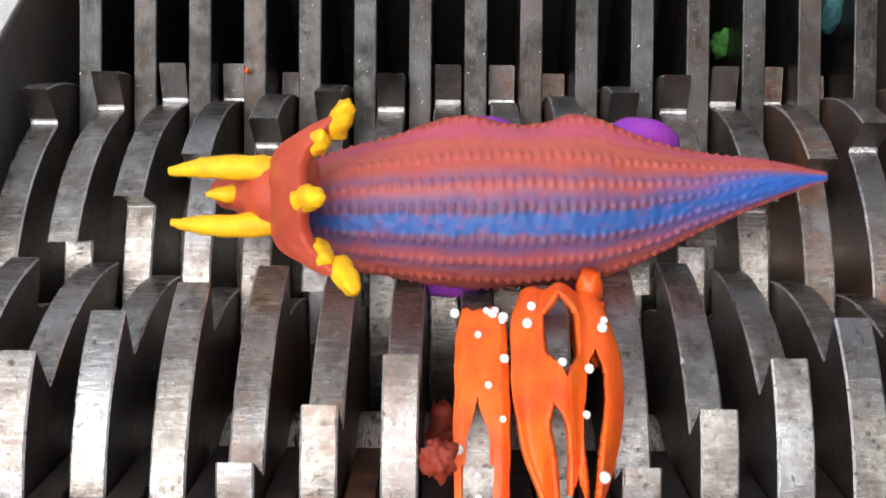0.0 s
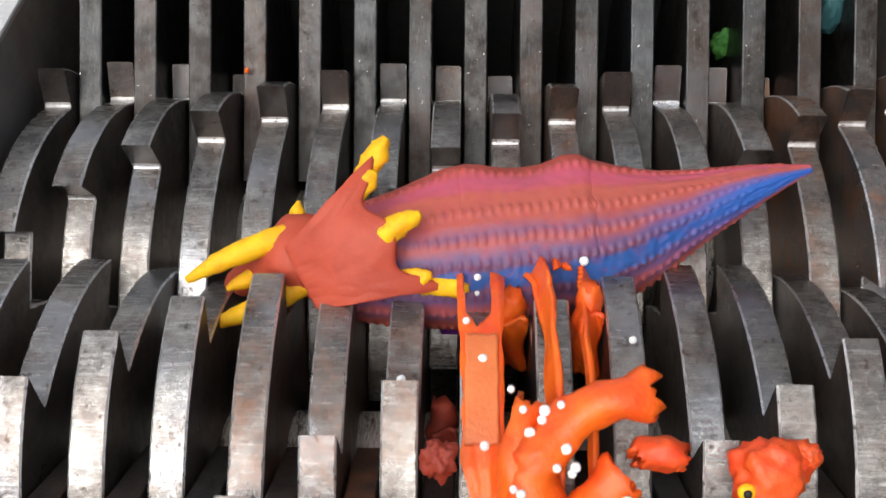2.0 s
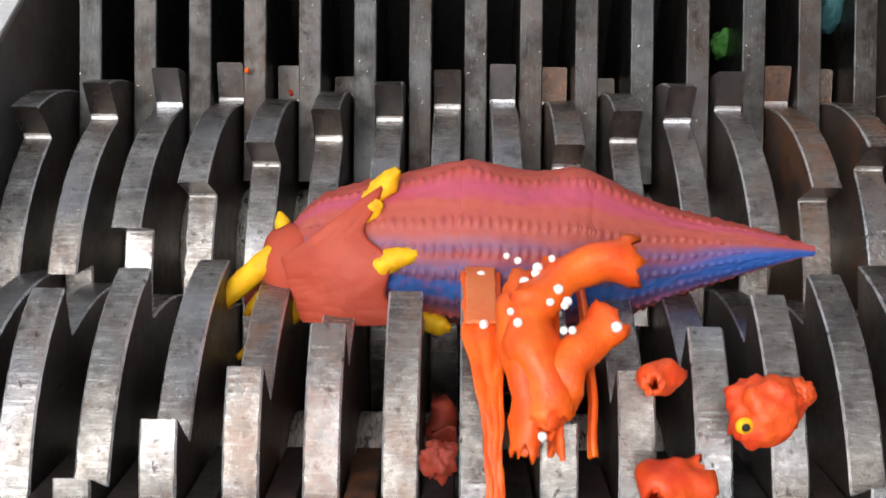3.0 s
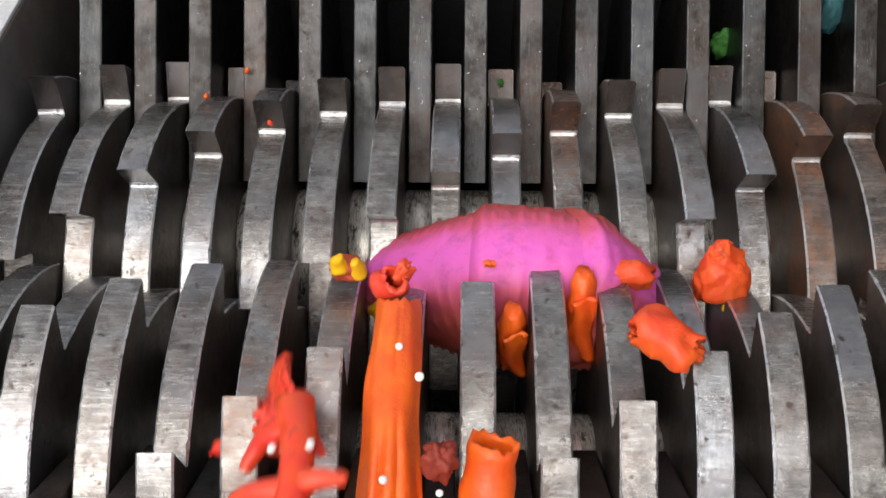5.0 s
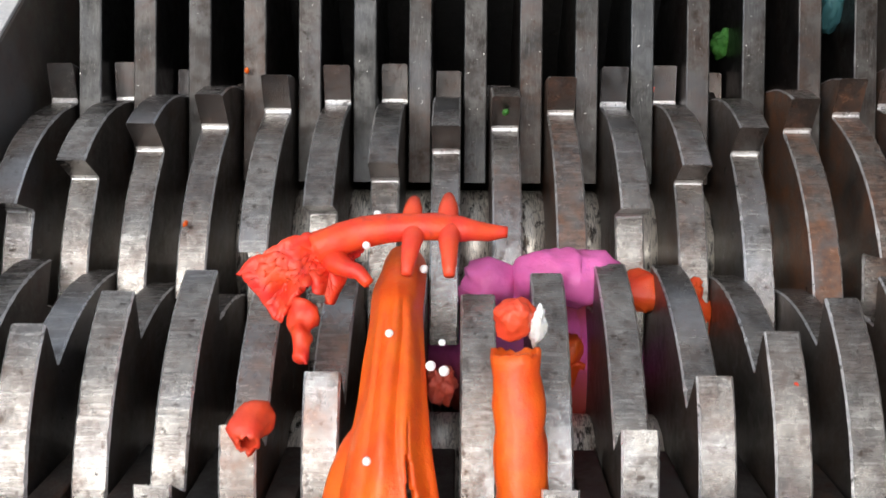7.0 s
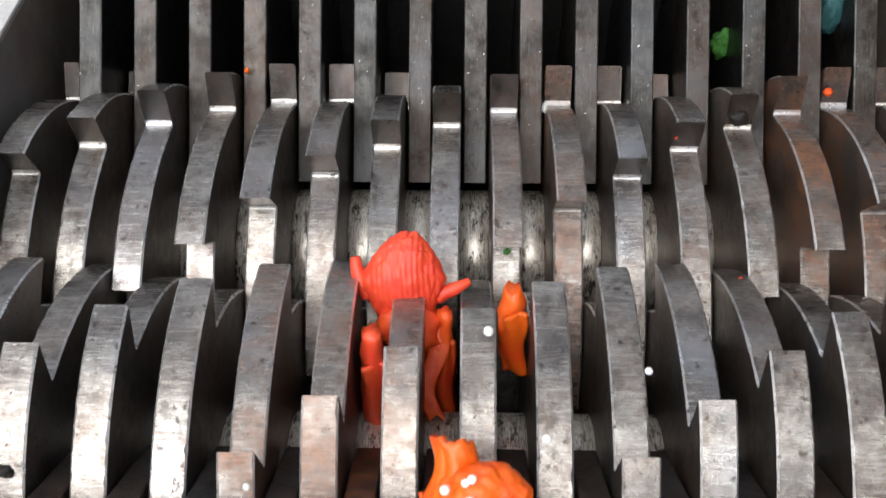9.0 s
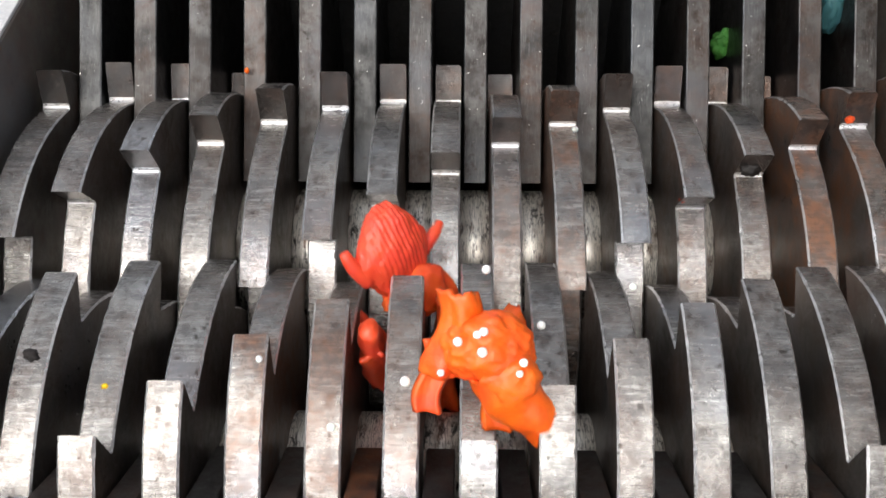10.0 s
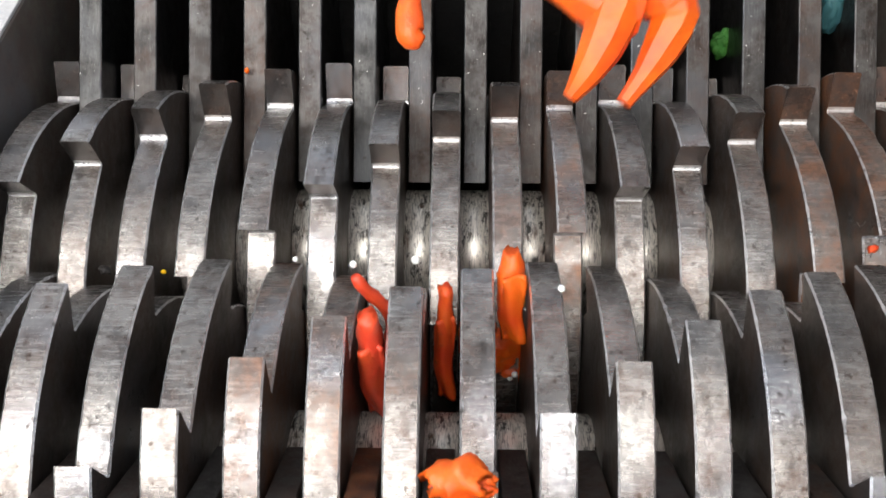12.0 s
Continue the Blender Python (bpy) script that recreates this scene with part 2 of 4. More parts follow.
def tube(name, path, radii, mat, seg=20, rough=0.0, freq=60, wall=0.0, flat=1.0, seed=0, ragged=0.0, sub=4):
    """A lofted limb along a path; with a wall it is hollow and open at its ends."""
    P = [Vector(q) for q in path]
    n = len(P)

    def spline(arr, s):
        i = min(int(s), n - 2)
        f = s - i
        a, b, c, d = arr[max(i - 1, 0)], arr[i], arr[i + 1], arr[min(i + 2, n - 1)]
        return 0.5 * ((2 * b) + (c - a) * f + (2 * a - 5 * b + 4 * c - d) * f * f + (3 * b - a - 3 * c + d) * f ** 3)

    steps = (n - 1) * sub
    rings = []
    ref = Vector((0.31, 0.2, 0.93))
    for s in range(steps + 1):
        q = s / sub
        c, r = spline(P, q), max(spline(list(radii), q), 0.0002)
        t = (spline(P, min(q + 0.05, n - 1)) - spline(P, max(q - 0.05, 0))).normalized()
        u = t.cross(ref).normalized()
        w = t.cross(u).normalized()
        rings.append((c, r, t, u, w))
    vs, fs = [], []
    layers = [0.0, wall] if wall else [0.0]
    for lay in layers:
        for k, (c, r, t, u, w) in enumerate(rings):
            for a in range(seg):
                an = 2 * math.pi * a / seg
                d = u * math.cos(an) + w * math.sin(an) * flat
                rr = max(r - lay, 0.0003)
                pt = c + d * rr
                pt = pt + d * rough * noise.noise(pt * freq + Vector((seed * 7.3, seed, 0)))
                if ragged and k in (0, steps):
                    pt += t * ragged * (noise.noise(Vector((an * 2.2, seed, lay * 0))) * 1.6) * (1 if k else -1)
                vs.append(pt)
    m = (steps + 1) * seg
    for li in range(len(layers)):
        for k in range(steps):
            for a in range(seg):
                b = (a + 1) % seg
                fs.append((li * m + k * seg + a, li * m + k * seg + b, li * m + (k + 1) * seg + b, li * m + (k + 1) * seg + a))
    if wall:
        for k in (0, steps):
            for a in range(seg):
                b = (a + 1) % seg
                fs.append((k * seg + a, k * seg + b, m + k * seg + b, m + k * seg + a))
    else:
        fs += [tuple(range(seg)), tuple(steps * seg + a for a in range(seg))]
    return mesh_ob(name, vs, fs, mat)


def sheet(name, fn, nu, nv, thick, mat, hole=None):
    """A torn sheet: fn(u, v) gives its middle for u, v in 0..1; hole(u, v) is true where it is torn through."""
    mid = [[Vector(fn(i / nu, j / nv)) for j in range(nv + 1)] for i in range(nu + 1)]
    vs, fs = [], []
    for side in (0.5, -0.5):
        for i in range(nu + 1):
            for j in range(nv + 1):
                du = mid[min(i + 1, nu)][j] - mid[max(i - 1, 0)][j]
                dv = mid[i][min(j + 1, nv)] - mid[i][max(j - 1, 0)]
                nn = du.cross(dv)
                nn = nn.normalized() if nn.length > 1e-12 else Vector((0, 0, 1))
                vs.append(mid[i][j] + nn * thick * side)
    m = (nu + 1) * (nv + 1)

    def vid(i, j):
        return i * (nv + 1) + j

    keep = {(i, j) for i in range(nu) for j in range(nv) if not (hole and hole((i + 0.5) / nu, (j + 0.5) / nv))}
    for i, j in keep:
        q = (vid(i, j), vid(i + 1, j), vid(i + 1, j + 1), vid(i, j + 1))
        fs += [q, tuple(m + k for k in reversed(q))]
        for (di, dj), (a, b) in {(0, -1): (0, 1), (1, 0): (1, 2), (0, 1): (2, 3), (-1, 0): (3, 0)}.items():
            if (i + di, j + dj) not in keep:
                fs.append((q[b], q[a], m + q[a], m + q[b]))
    ob = mesh_ob(name, vs, fs, mat)
    return ob


def lump(name, size, mat, rough=0.35, freq=1.6, seed=0, cuts=3):
    """An irregular torn clump, size = half extents."""
    bm = bmesh.new()
    bmesh.ops.create_icosphere(bm, subdivisions=cuts + 1, radius=1)
    off = Vector((seed * 3.7, seed * 1.3, seed * 2.1))
    for v in bm.verts:
        d = v.co.normalized()
        k = 1 + rough * noise.noise(d * freq + off) + rough * 0.6 * noise.noise(d * freq * 2.7 + off) + rough * 0.25 * noise.noise(d * freq * 7 + off)
        v.co = Vector((d.x * size[0], d.y * size[1], d.z * size[2])) * k
    me = bpy.data.meshes.new(name)
    bm.to_mesh(me)
    bm.free()
    me.materials.append(mat)
    me.polygons.foreach_set("use_smooth", [True] * len(me.polygons))
    return new(name, me)


# ---- the machine's housing ----
def housing():
    tagged(box("wall_left", (-0.262, -0.32, -0.22), (-0.245, 0.34, 0.1195), WALL), "grimy brown steel side plate of the shredder", "wall", kind="structure")
    tagged(box("trim", (-0.40, -0.32, 0.1200), (-0.2452, 0.45, 0.1225), PALE, 0.0004), "pale bare flange along the top of the side plate", "trim", kind="structure")
    # out of view; raised far above the left plate to shade the right cutters
    tagged(box("wall_right", (0.245, -0.32, -0.22), (0.262, 0.34, 0.30), WALL), "grimy brown steel side plate of the shredder", "wall", kind="structure")
    # near-black base colour paints in the dark cavity behind and below the cutters
    tagged(box("wall_back", (-0.2445, 0.262, -0.22), (0.2445, 0.28, 0.16), BLACK), "back plate behind the comb, blackened like the dark cavity", "wall", kind="structure")
    tagged(box("wall_front", (-0.2445, -0.30, -0.22), (0.2445, -0.28, 0.10), BLACK), "unseen near-black front plate below the camera", "wall", kind="structure")
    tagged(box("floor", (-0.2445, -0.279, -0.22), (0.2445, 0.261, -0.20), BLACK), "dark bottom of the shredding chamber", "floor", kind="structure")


def comb(front):
    """A row of fixed stripper plates between the cutters, on a cross beam."""
    sgn = -1 if front else 1
    root = new("stripper_comb")
    tagged(root, "dark oily rusty stripper plates between the cutters" if front else "grey steel stripper plates standing between the cutters", "comb")
    prof = [(0.0868, 0.0462), (0.1535, 0.1180), (0.198, 0.1655), (0.222, 0.1655), (0.222, -0.06), (0.16, -0.06), (0.134, -0.03), (0.1295, 0.012), (0.112, 0.037)]
    if front:
        prof = [(0.0868, 0.0462), (0.1535, 0.0900), (0.198, 0.1000), (0.222, 0.1000)] + prof[4:-1] + [(0.112, 0.030)]
    n = 14 if front else 15
    first = None
    for i in range(n):
        x = ((-6.5 + i) if front else (-7 + i)) * PITCH
        if first is None:
            first = plate("plate", [(sgn * a, b) for a, b in prof], -0.0061, 0.0061, COMB_FRONT if front else COMB, 0.0006, COMB_FRONT if front else COMB_EDGE)
            ob = first
        else:
            ob = new("plate", first.data)
        ob.location.x = x
        ob.color = ((0.95 if i == 5 else 0.08 + 0.22 * ((i * 5) % 7) / 6) if front else 0.3 * ((i * 3) % 5) / 4, 0, 0, 1)
        under(ob, root)
    lo, hi = (0.2225, 0.2615) if not front else (-0.2615, -0.2225)
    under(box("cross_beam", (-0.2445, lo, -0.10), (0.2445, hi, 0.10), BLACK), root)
    return root


# ---- the two cutter shafts ----
def cutter_mesh(sgn, seed):
    """One cutter of six hooked teeth with nicked edges; sgn +1: its top runs towards -y."""
    prof, tags = [], []
    per = 40
    for k in range(6):
        tip = k * 60.0
        for j in range(per):
            if j < per - 3:
                s = j / (per - 4)
                a = tip - s * 60.7
                r = FOOT + (TIP - FOOT) * (1 - s) ** 1.6
            else:
                a, r = ((tip - 61.1, FOOT + 0.0004), (tip - 61.5, FOOT + 0.0013), (tip - 61.4, FOOT + 0.0028))[j - per + 3]
            prof.append((a, r))
            tags.append(j)
    # angles fall along the list: reverse to run one way round
    order = []
    for k in range(6):
        seg_pts = [(a, r, j) for (a, r), j in zip(prof[(-k) % 6 * per:((-k) % 6 + 1) * per], tags[(-k) % 6 * per:((-k) % 6 + 1) * per])]
        order += seg_pts
    n = len(order)
    ch = 0.0011
    vs, fs, idx = [], [], []
    rings = ((-THICK / 2, ch), (-THICK / 2 + ch, 0), (THICK / 2 - ch, 0), (THICK / 2, ch), (THICK / 2, 0.055), (-THICK / 2, 0.055))
    for ri, (x_ring, inset) in enumerate(rings):
        for a, r, j in order:
            x = x_ring
            nick = 0.8 * noise.noise(Vector((a * 1.1, seed * 5.1 + (x > 0) * 9, r * 40))) + 0.7 * noise.noise(Vector((a * 7.3, seed + (x > 0) * 4, 1)))
            nick = max(0.0, nick - 0.05) if j < per - 4 else 0.0
            rr = r - inset * (0.7 + 1.1 * nick) if ri < 4 else 0.0345
            if ri in (1, 2):
                x = (THICK / 2 - ch * (0.7 + 1.0 * nick)) * (-1 if ri == 1 else 1)
            if ri >= 4 and j == 0:
                # beside the hook the side face ends at the foot of the tooth
                a, rr = a - 1.5, FOOT + 0.001
            elif ri >= 4 and j == per - 1:
                a -= 60.7 / (per - 4) - 1.4
            an = radians(a)
            vs.append((x, sgn * rr * math.cos(an), rr * math.sin(an)))
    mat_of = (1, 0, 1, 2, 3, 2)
    for ri in range(6):
        nx = (ri + 1) % 6
        for i in range(n):
            j = (i + 1) % n
            fs.append((ri * n + i, ri * n + j, nx * n + j, nx * n + i))
            face_step = order[i][2] == per - 1
            # the fillet takes the bright edge steel: a painted glint along the tooth's foot
            fillet = per - 5 < order[i][2] < per - 1
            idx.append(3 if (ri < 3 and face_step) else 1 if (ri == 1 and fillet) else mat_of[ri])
    me = bpy.data.meshes.new("cutter")
    me.from_pydata(vs, [], fs)
    for m in (RIM, EDGE, FACE, TOOTH_FACE_DARK):
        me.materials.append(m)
    me.polygons.foreach_set("material_index", idx)
    bm = bmesh.new()
    bm.from_mesh(me)
    bmesh.ops.recalc_face_normals(bm, faces=bm.faces)
    bm.to_mesh(me)
    bm.free()
    return me


def ring_mesh(name, r0, r1, x0, x1, seg=64):
    vs, fs = [], []
    for x, r in ((x0, r0), (x0, r1 - 0.0006), (x0 + 0.0006, r1), (x1 - 0.0006, r1), (x1, r1 - 0.0006), (x1, r0)):
        vs += [(x, r * math.cos(2 * math.pi * a / seg), r * math.sin(2 * math.pi * a / seg)) for a in range(seg)]
    for k in range(6):
        for a in range(seg):
            b = (a + 1) % seg
            m = (k + 1) % 6
            fs.append((k * seg + a, k * seg + b, m * seg + b, m * seg + a))
    ob = mesh_ob(name, vs, fs, SLEEVE)
    return ob


def cutter_shaft(front):
    root = new("cutter_shaft")
    tagged(root, "steel shaft of hooked shredder cutters set in a spiral", "shredder shaft", "cutter shafts of the shredder")
    sgn = -1 if front else 1
    root.location = (0, sgn * AXIS, 0)
    shapes = [cutter_mesh(sgn, 1), cutter_mesh(sgn, 2), cutter_mesh(sgn, 3)]
    rusty = {3: 0.8, 4: 0.7, 5: 0.55, 6: 0.35, 9: 0.3} if front else {5: 0.3, 8: 0.55, 9: 0.8, 11: 0.45, 12: 0.4, 13: 1.0, 14: 0.9, 15: 0.7}
    xs = [(j - 6) * PITCH for j in range(-1, 14)] if front else [(i - 7.5) * PITCH for i in range(0, 16)]
    nums = range(-1, 14) if front else range(0, 16)
    sleeve = None
    for k, x in zip(nums, xs):
        ob = new("cutter", shapes[k % 3])
        # pale scratches grow leftwards on the front shaft, also painting in its brighter sheen
        ob.color = (rusty.get(k, 0.28), max(0.0, 0.9 - 0.14 * k) if front else 0.1, 0, 1)
        turn = (25.69 + 12.0 * k) if front else (84.62 - 12.0 * k)
        # both shafts' angles are counted from the outer side, up and inwards
        ob.location = (x, 0, 0)
        ob.rotation_euler = (radians(-turn if front else turn), 0, 0)
        under(ob, root)
        if x < 0.2:
            if sleeve is None:
                sleeve = ring_mesh("spacer", 0.028, SPACER, THICK / 2, PITCH - THICK / 2)
                sp = sleeve
            else:
                sp = new("spacer", sleeve.data)
            sp.color = (0.3, 0, 0, 1)
            sp.location = (x, 0, 0)
            sp.rotation_euler = (k * 1.7, 0, 0)
            under(sp, root)
    core = ring_mesh("axle", 0.010, 0.0340, -0.2448, 0.2448)
    under(core, root)
    return root


housing()
comb(False)
comb(True)
REAR = cutter_shaft(False)
FRONT = cutter_shaft(True)


# ---- the horned toy ----
def smoothstep(a, b, x):
    s = min(max((x - a) / (b - a), 0.0), 1.0)
    return s * s * (3 - 2 * s)


STATIONS = [(-0.102, 0.010), (-0.096, 0.0195), (-0.078, 0.0275), (-0.055, 0.0325), (-0.03, 0.0362), (0.0, 0.0375), (0.03, 0.0350), (0.055, 0.0275), (0.08, 0.0182), (0.105, 0.0112), (0.125, 0.0052), (0.136, 0.001)]


def body_radius(x):
    for (a, ra), (b, rb) in zip(STATIONS, STATIONS[1:]):
        if x <= b:
            s = (x - a) / (b - a)
            return ra + (rb - ra) * s
    return 0.001


def body_mesh(name, x0, x1, nx, lap0=0.0, lap1=0.0, na=168):
    """A length of the round tapering trunk: three rows of small scutes a side of the spine, faint wrinkles below.
    lap0, lap1: how far an end reaches, rounded off, inside its neighbour."""
    rows = (10.5, 27, 47, 85)
    vs, fs = [], []
    for i in range(nx + 1):
        x = x0 + (x1 - x0) * i / nx
        r0 = (body_radius(x - 0.007) + body_radius(x) + body_radius(x + 0.007)) / 3
        inside = max((x0 + lap0 - x) / lap0 if lap0 else 0, (x - x1 + lap1) / lap1 if lap1 else 0)
        if inside > 0:
            r0 *= math.sqrt(max(1 - 0.98 * inside ** 2, 0.02))
        bend = 0.012 * smoothstep(0.03, 0.136, x)
        for k in range(na):
            an = 2 * math.pi * k / na
            sd = (math.degrees(an) + 180) % 360 - 180
            deg = abs(sd)
            r = r0 * (1 + 0.05 * math.cos(2 * an) + 0.02 * noise.noise(Vector((x * 40, math.sin(an) * 2, math.cos(an) * 2))))
            for n, row in enumerate(rows):
                wob = row * (1 + 0.05 * noise.noise(Vector((x * 60, n, 0))))
                w = math.exp(-((deg - wob) / 2.7) ** 2)
                ph = x * 2 * math.pi / 0.0042 + n * 1.1 + 0.8 * noise.noise(Vector((x * 90, n * 5, sd * 0.01)))
                tooth = max(0.0, math.sin(ph) + 0.25) ** 0.5
                r += w * (0.0002 + (0.0012 + 0.0004 * noise.noise(Vector((x * 200, n, 3)))) * tooth) * min(1.0, r0 / 0.022)
            for row, pitch in ((128, 0.0062), (148, 0.0062)):
                w = math.exp(-((deg - row) / 6.0) ** 2)
                r += w * 0.0008 * max(0.0, math.sin(x * 2 * math.pi / pitch + row)) ** 0.6
            r += 0.0004 * noise.noise(Vector((x * 170, math.sin(an) * 9, math.cos(an) * 9)))
            # one shoulder and thigh stand out, those of the other side are pressed flat
            for tx, ahead, behind, th in ((-0.024, 0.025, 0.016, 0.0058), (0.027, 0.014, 0.028, 0.0074)):
                r += (th if sd > 0 else th * 0.3) * math.exp(-((x - tx) / (ahead if x < tx else behind)) ** 2 - ((deg - 96) / 24) ** 2)
            if deg < 9:
                r += 0.0007 * noise.noise(Vector((x * 260, an * 7, 0)))
            if deg > 100:
                r += 0.00016 * math.sin(x * 2 * math.pi / 0.010 + 0.9 * math.sin(an * 3)) * smoothstep(100, 125, deg)
            vs.append((x, r * math.sin(an) + bend, r * math.cos(an)))
    for i in range(nx):
        for k in range(na):
            m = (k + 1) % na
            fs.append((i * na + k, i * na + m, (i + 1) * na + m, (i + 1) * na + k))
    fs += [tuple(range(na)), tuple(nx * na + k for k in range(na))]
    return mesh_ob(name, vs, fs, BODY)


def horn(name, path, r, label=""):
    n = len(path)
    return tube(name, path, [r * (1 - (i / (n - 1)) ** 2.2 * 0.74) for i in range(n)], YELLOW, 14, 0.0008, 220, seed=len(path) + r * 900)


def toy():
    root = new("toy_dinosaur")
    tagged(root, "soft red and blue horned toy dinosaur caught on the cutters", "toy")
    chest = under(body_mesh("chest", -0.102, -0.005, 140, 0, 0.0215), root, "red ridged rubber chest with a blue spine")
    body = under(body_mesh("belly", -0.036, 0.050, 120, 0.012, 0.022), root, "red ridged rubber trunk with a magenta belly")
    tail = under(body_mesh("tail", 0.012, 0.136, 160, 0.014), root, "blue tipped tapering tail")
    feet = []
    for x, y, big in ((-0.012, 0.030, 0.8), (0.056, 0.0265, 1.0), (-0.028, -0.036, 0.8), (0.030, -0.036, 0.9)):
        foot = tube("foot", [(-0.016 * big, 0, 0.004), (-0.006 * big, 0.001, 0.001), (0.006 * big, 0, -0.002), (0.017 * big, -0.002, -0.006)], [0.006 * big, 0.0105 * big, 0.0100 * big, 0.0045 * big], PURPLE, 20, 0.0012, 110, flat=0.8, seed=5)
        foot.location = (x, y, -0.008 if y < 0 else -0.012)
        under(foot, root, "purple painted foot")
        feet.append(foot)
    head = tube("head", [(-0.090, 0, 0.004), (-0.098, 0, 0.008), (-0.106, 0, 0.005), (-0.118, 0, -0.002), (-0.131, 0, -0.008), (-0.139, 0, -0.012)],
                [0.016, 0.0195, 0.0175, 0.0115, 0.0080, 0.003], HEAD, 30, 0.0016, 140, seed=1)
    under(head, root, "dull red head with a beak")
    for s in (1, -1):
        under(horn("brow_horn", [(-0.100, s * 0.0108, 0.016), (-0.113, s * 0.0122, 0.0178), (-0.128, s * 0.0126, 0.0190), (-0.140, s * 0.0120, 0.0192), (-0.149, s * 0.0112, 0.0188)], 0.0058), head, "long yellow brow horn")
    under(horn("nose_horn", [(-0.122, 0, 0.003), (-0.130, 0, 0.006), (-0.137, 0, 0.006)], 0.0042), head, "short yellow nose horn")
    for s in (1, -1):
        under(horn("cheek_horn", [(-0.096, s * 0.016, 0.0), (-0.094, s * 0.020, -0.002), (-0.092, s * 0.0235, -0.003)], 0.0038), head, "short yellow cheek horn")

    def fan(u, v):
        s = u
        w = (2 * v - 1)
        half = 0.0150 + 0.0175 * s ** 1.15
        scallop = 0.0042 * math.cos(abs(w) * 6.6)
        edge = 0.043 + 0.005 * w * w + scallop
        return (-0.106 + edge * s, half * w, 0.018 + 0.007 * math.sin(s * 2.4) - 0.014 * w * w * s * s + 0.0006 * noise.noise(Vector((s * 6, w * 6, 0))))

    frill = sheet("frill", fan, 20, 40, 0.0062, HEAD)
    smooth = frill.modifiers.new("round", "SUBSURF")
    smooth.levels = smooth.render_levels = 1
    under(frill, root, "broad dull red neck frill")
    for w, ln, rr, turn in ((-0.98, 0.013, 0.0050, 0.1), (-0.72, 0.006, 0.0042, 0.3), (0.0, 0.0155, 0.0052, 0.0), (0.72, 0.006, 0.0042, 0.3), (0.98, 0.012, 0.0050, 0.1)):
        p = Vector(fan(1.0, (w + 1) / 2))
        d = Vector((0.85, 0.5 * w, turn * 0.4)).normalized()
        under(tube("frill_spike", [p - d * 0.010, p - d * 0.003, p + d * ln * 0.45, p + d * ln * 0.8], [rr * 0.95, rr, rr * 0.8, rr * 0.36], YELLOW, 16, 0.0018, 260, seed=3 + w), frill, "stubby yellow frill spike")
    return root, chest, tail, head, frill, feet


TOY, CHEST, TAIL, HEAD_PART, FRILL, FEET = toy()


# ---- torn remains of the orange toy, draped over the front cutters ----
def on_rim(x, deg, r):
    a = radians(deg)
    return Vector((x, -r * math.cos(a), r * math.sin(a)))


def thin_strip():
    """Sheet over one cutter: wide torn end, long slit, a patch, then a narrow strand."""
    prof = [(98, -0.0085, 0.0105), (90, -0.0105, 0.0105), (75, -0.0110, 0.0115), (55, -0.0105, 0.0105), (40, -0.0095, 0.0095), (34, -0.0085, 0.0085), (22, -0.0080, 0.0088), (8, -0.0078, 0.0088), (-6, -0.001, 0.0085), (-20, 0.002, 0.0085), (-45, 0.002, 0.0080)]

    def edge(deg, k):
        for p0, p1 in zip(prof, prof[1:]):
            if deg >= p1[0]:
                s = (p0[0] - deg) / (p0[0] - p1[0])
                return p0[k] + (p1[k] - p0[k]) * s
        return prof[-1][k]

    def fn(u, v):
        deg = 98 - 143 * u + (2.5 * noise.noise(Vector((v * 5, 0, 3))) if u < 0.02 else 0)
        a, b = edge(deg, 1), edge(deg, 2)
        x = 0.90 * (a + (b - a) * v) + 0.0008 * noise.noise(Vector((deg * 0.15, v * 3, 0)))
        over = max(0.0, abs(x) - THICK / 2)
        return on_rim(x + 0.001, deg, 0.1085 - over * 0.7 + 0.0008 * noise.noise(Vector((deg * 0.2, v * 4, 7))))

    def hole(u, v):
        deg = 98 - 143 * u
        wide = 0.22 * smoothstep(77, 66, deg) * smoothstep(38, 44, deg) * (1.35 if deg < 62 else 1)
        return abs(v - 0.43) < wide

    root = scrap("rubber_strip", "torn strip of orange rubber stretched over a cutter", ORANGE)
    under(sheet("strip", fn, 260, 60, 0.0022, ORANGE, hole), root)
    under(sheet("patch", lambda u, v: on_rim(0.001 + 0.0125 * (v - 0.5) + 0.0006 * noise.noise(Vector((u * 6, v * 3, 4))), 36 - 24 * u + 1.5 * noise.noise(Vector((v * 5, 2, 2))), 0.1106), 30, 12, 0.0018, PATCH), root, "paler inner skin laid open")
    return root


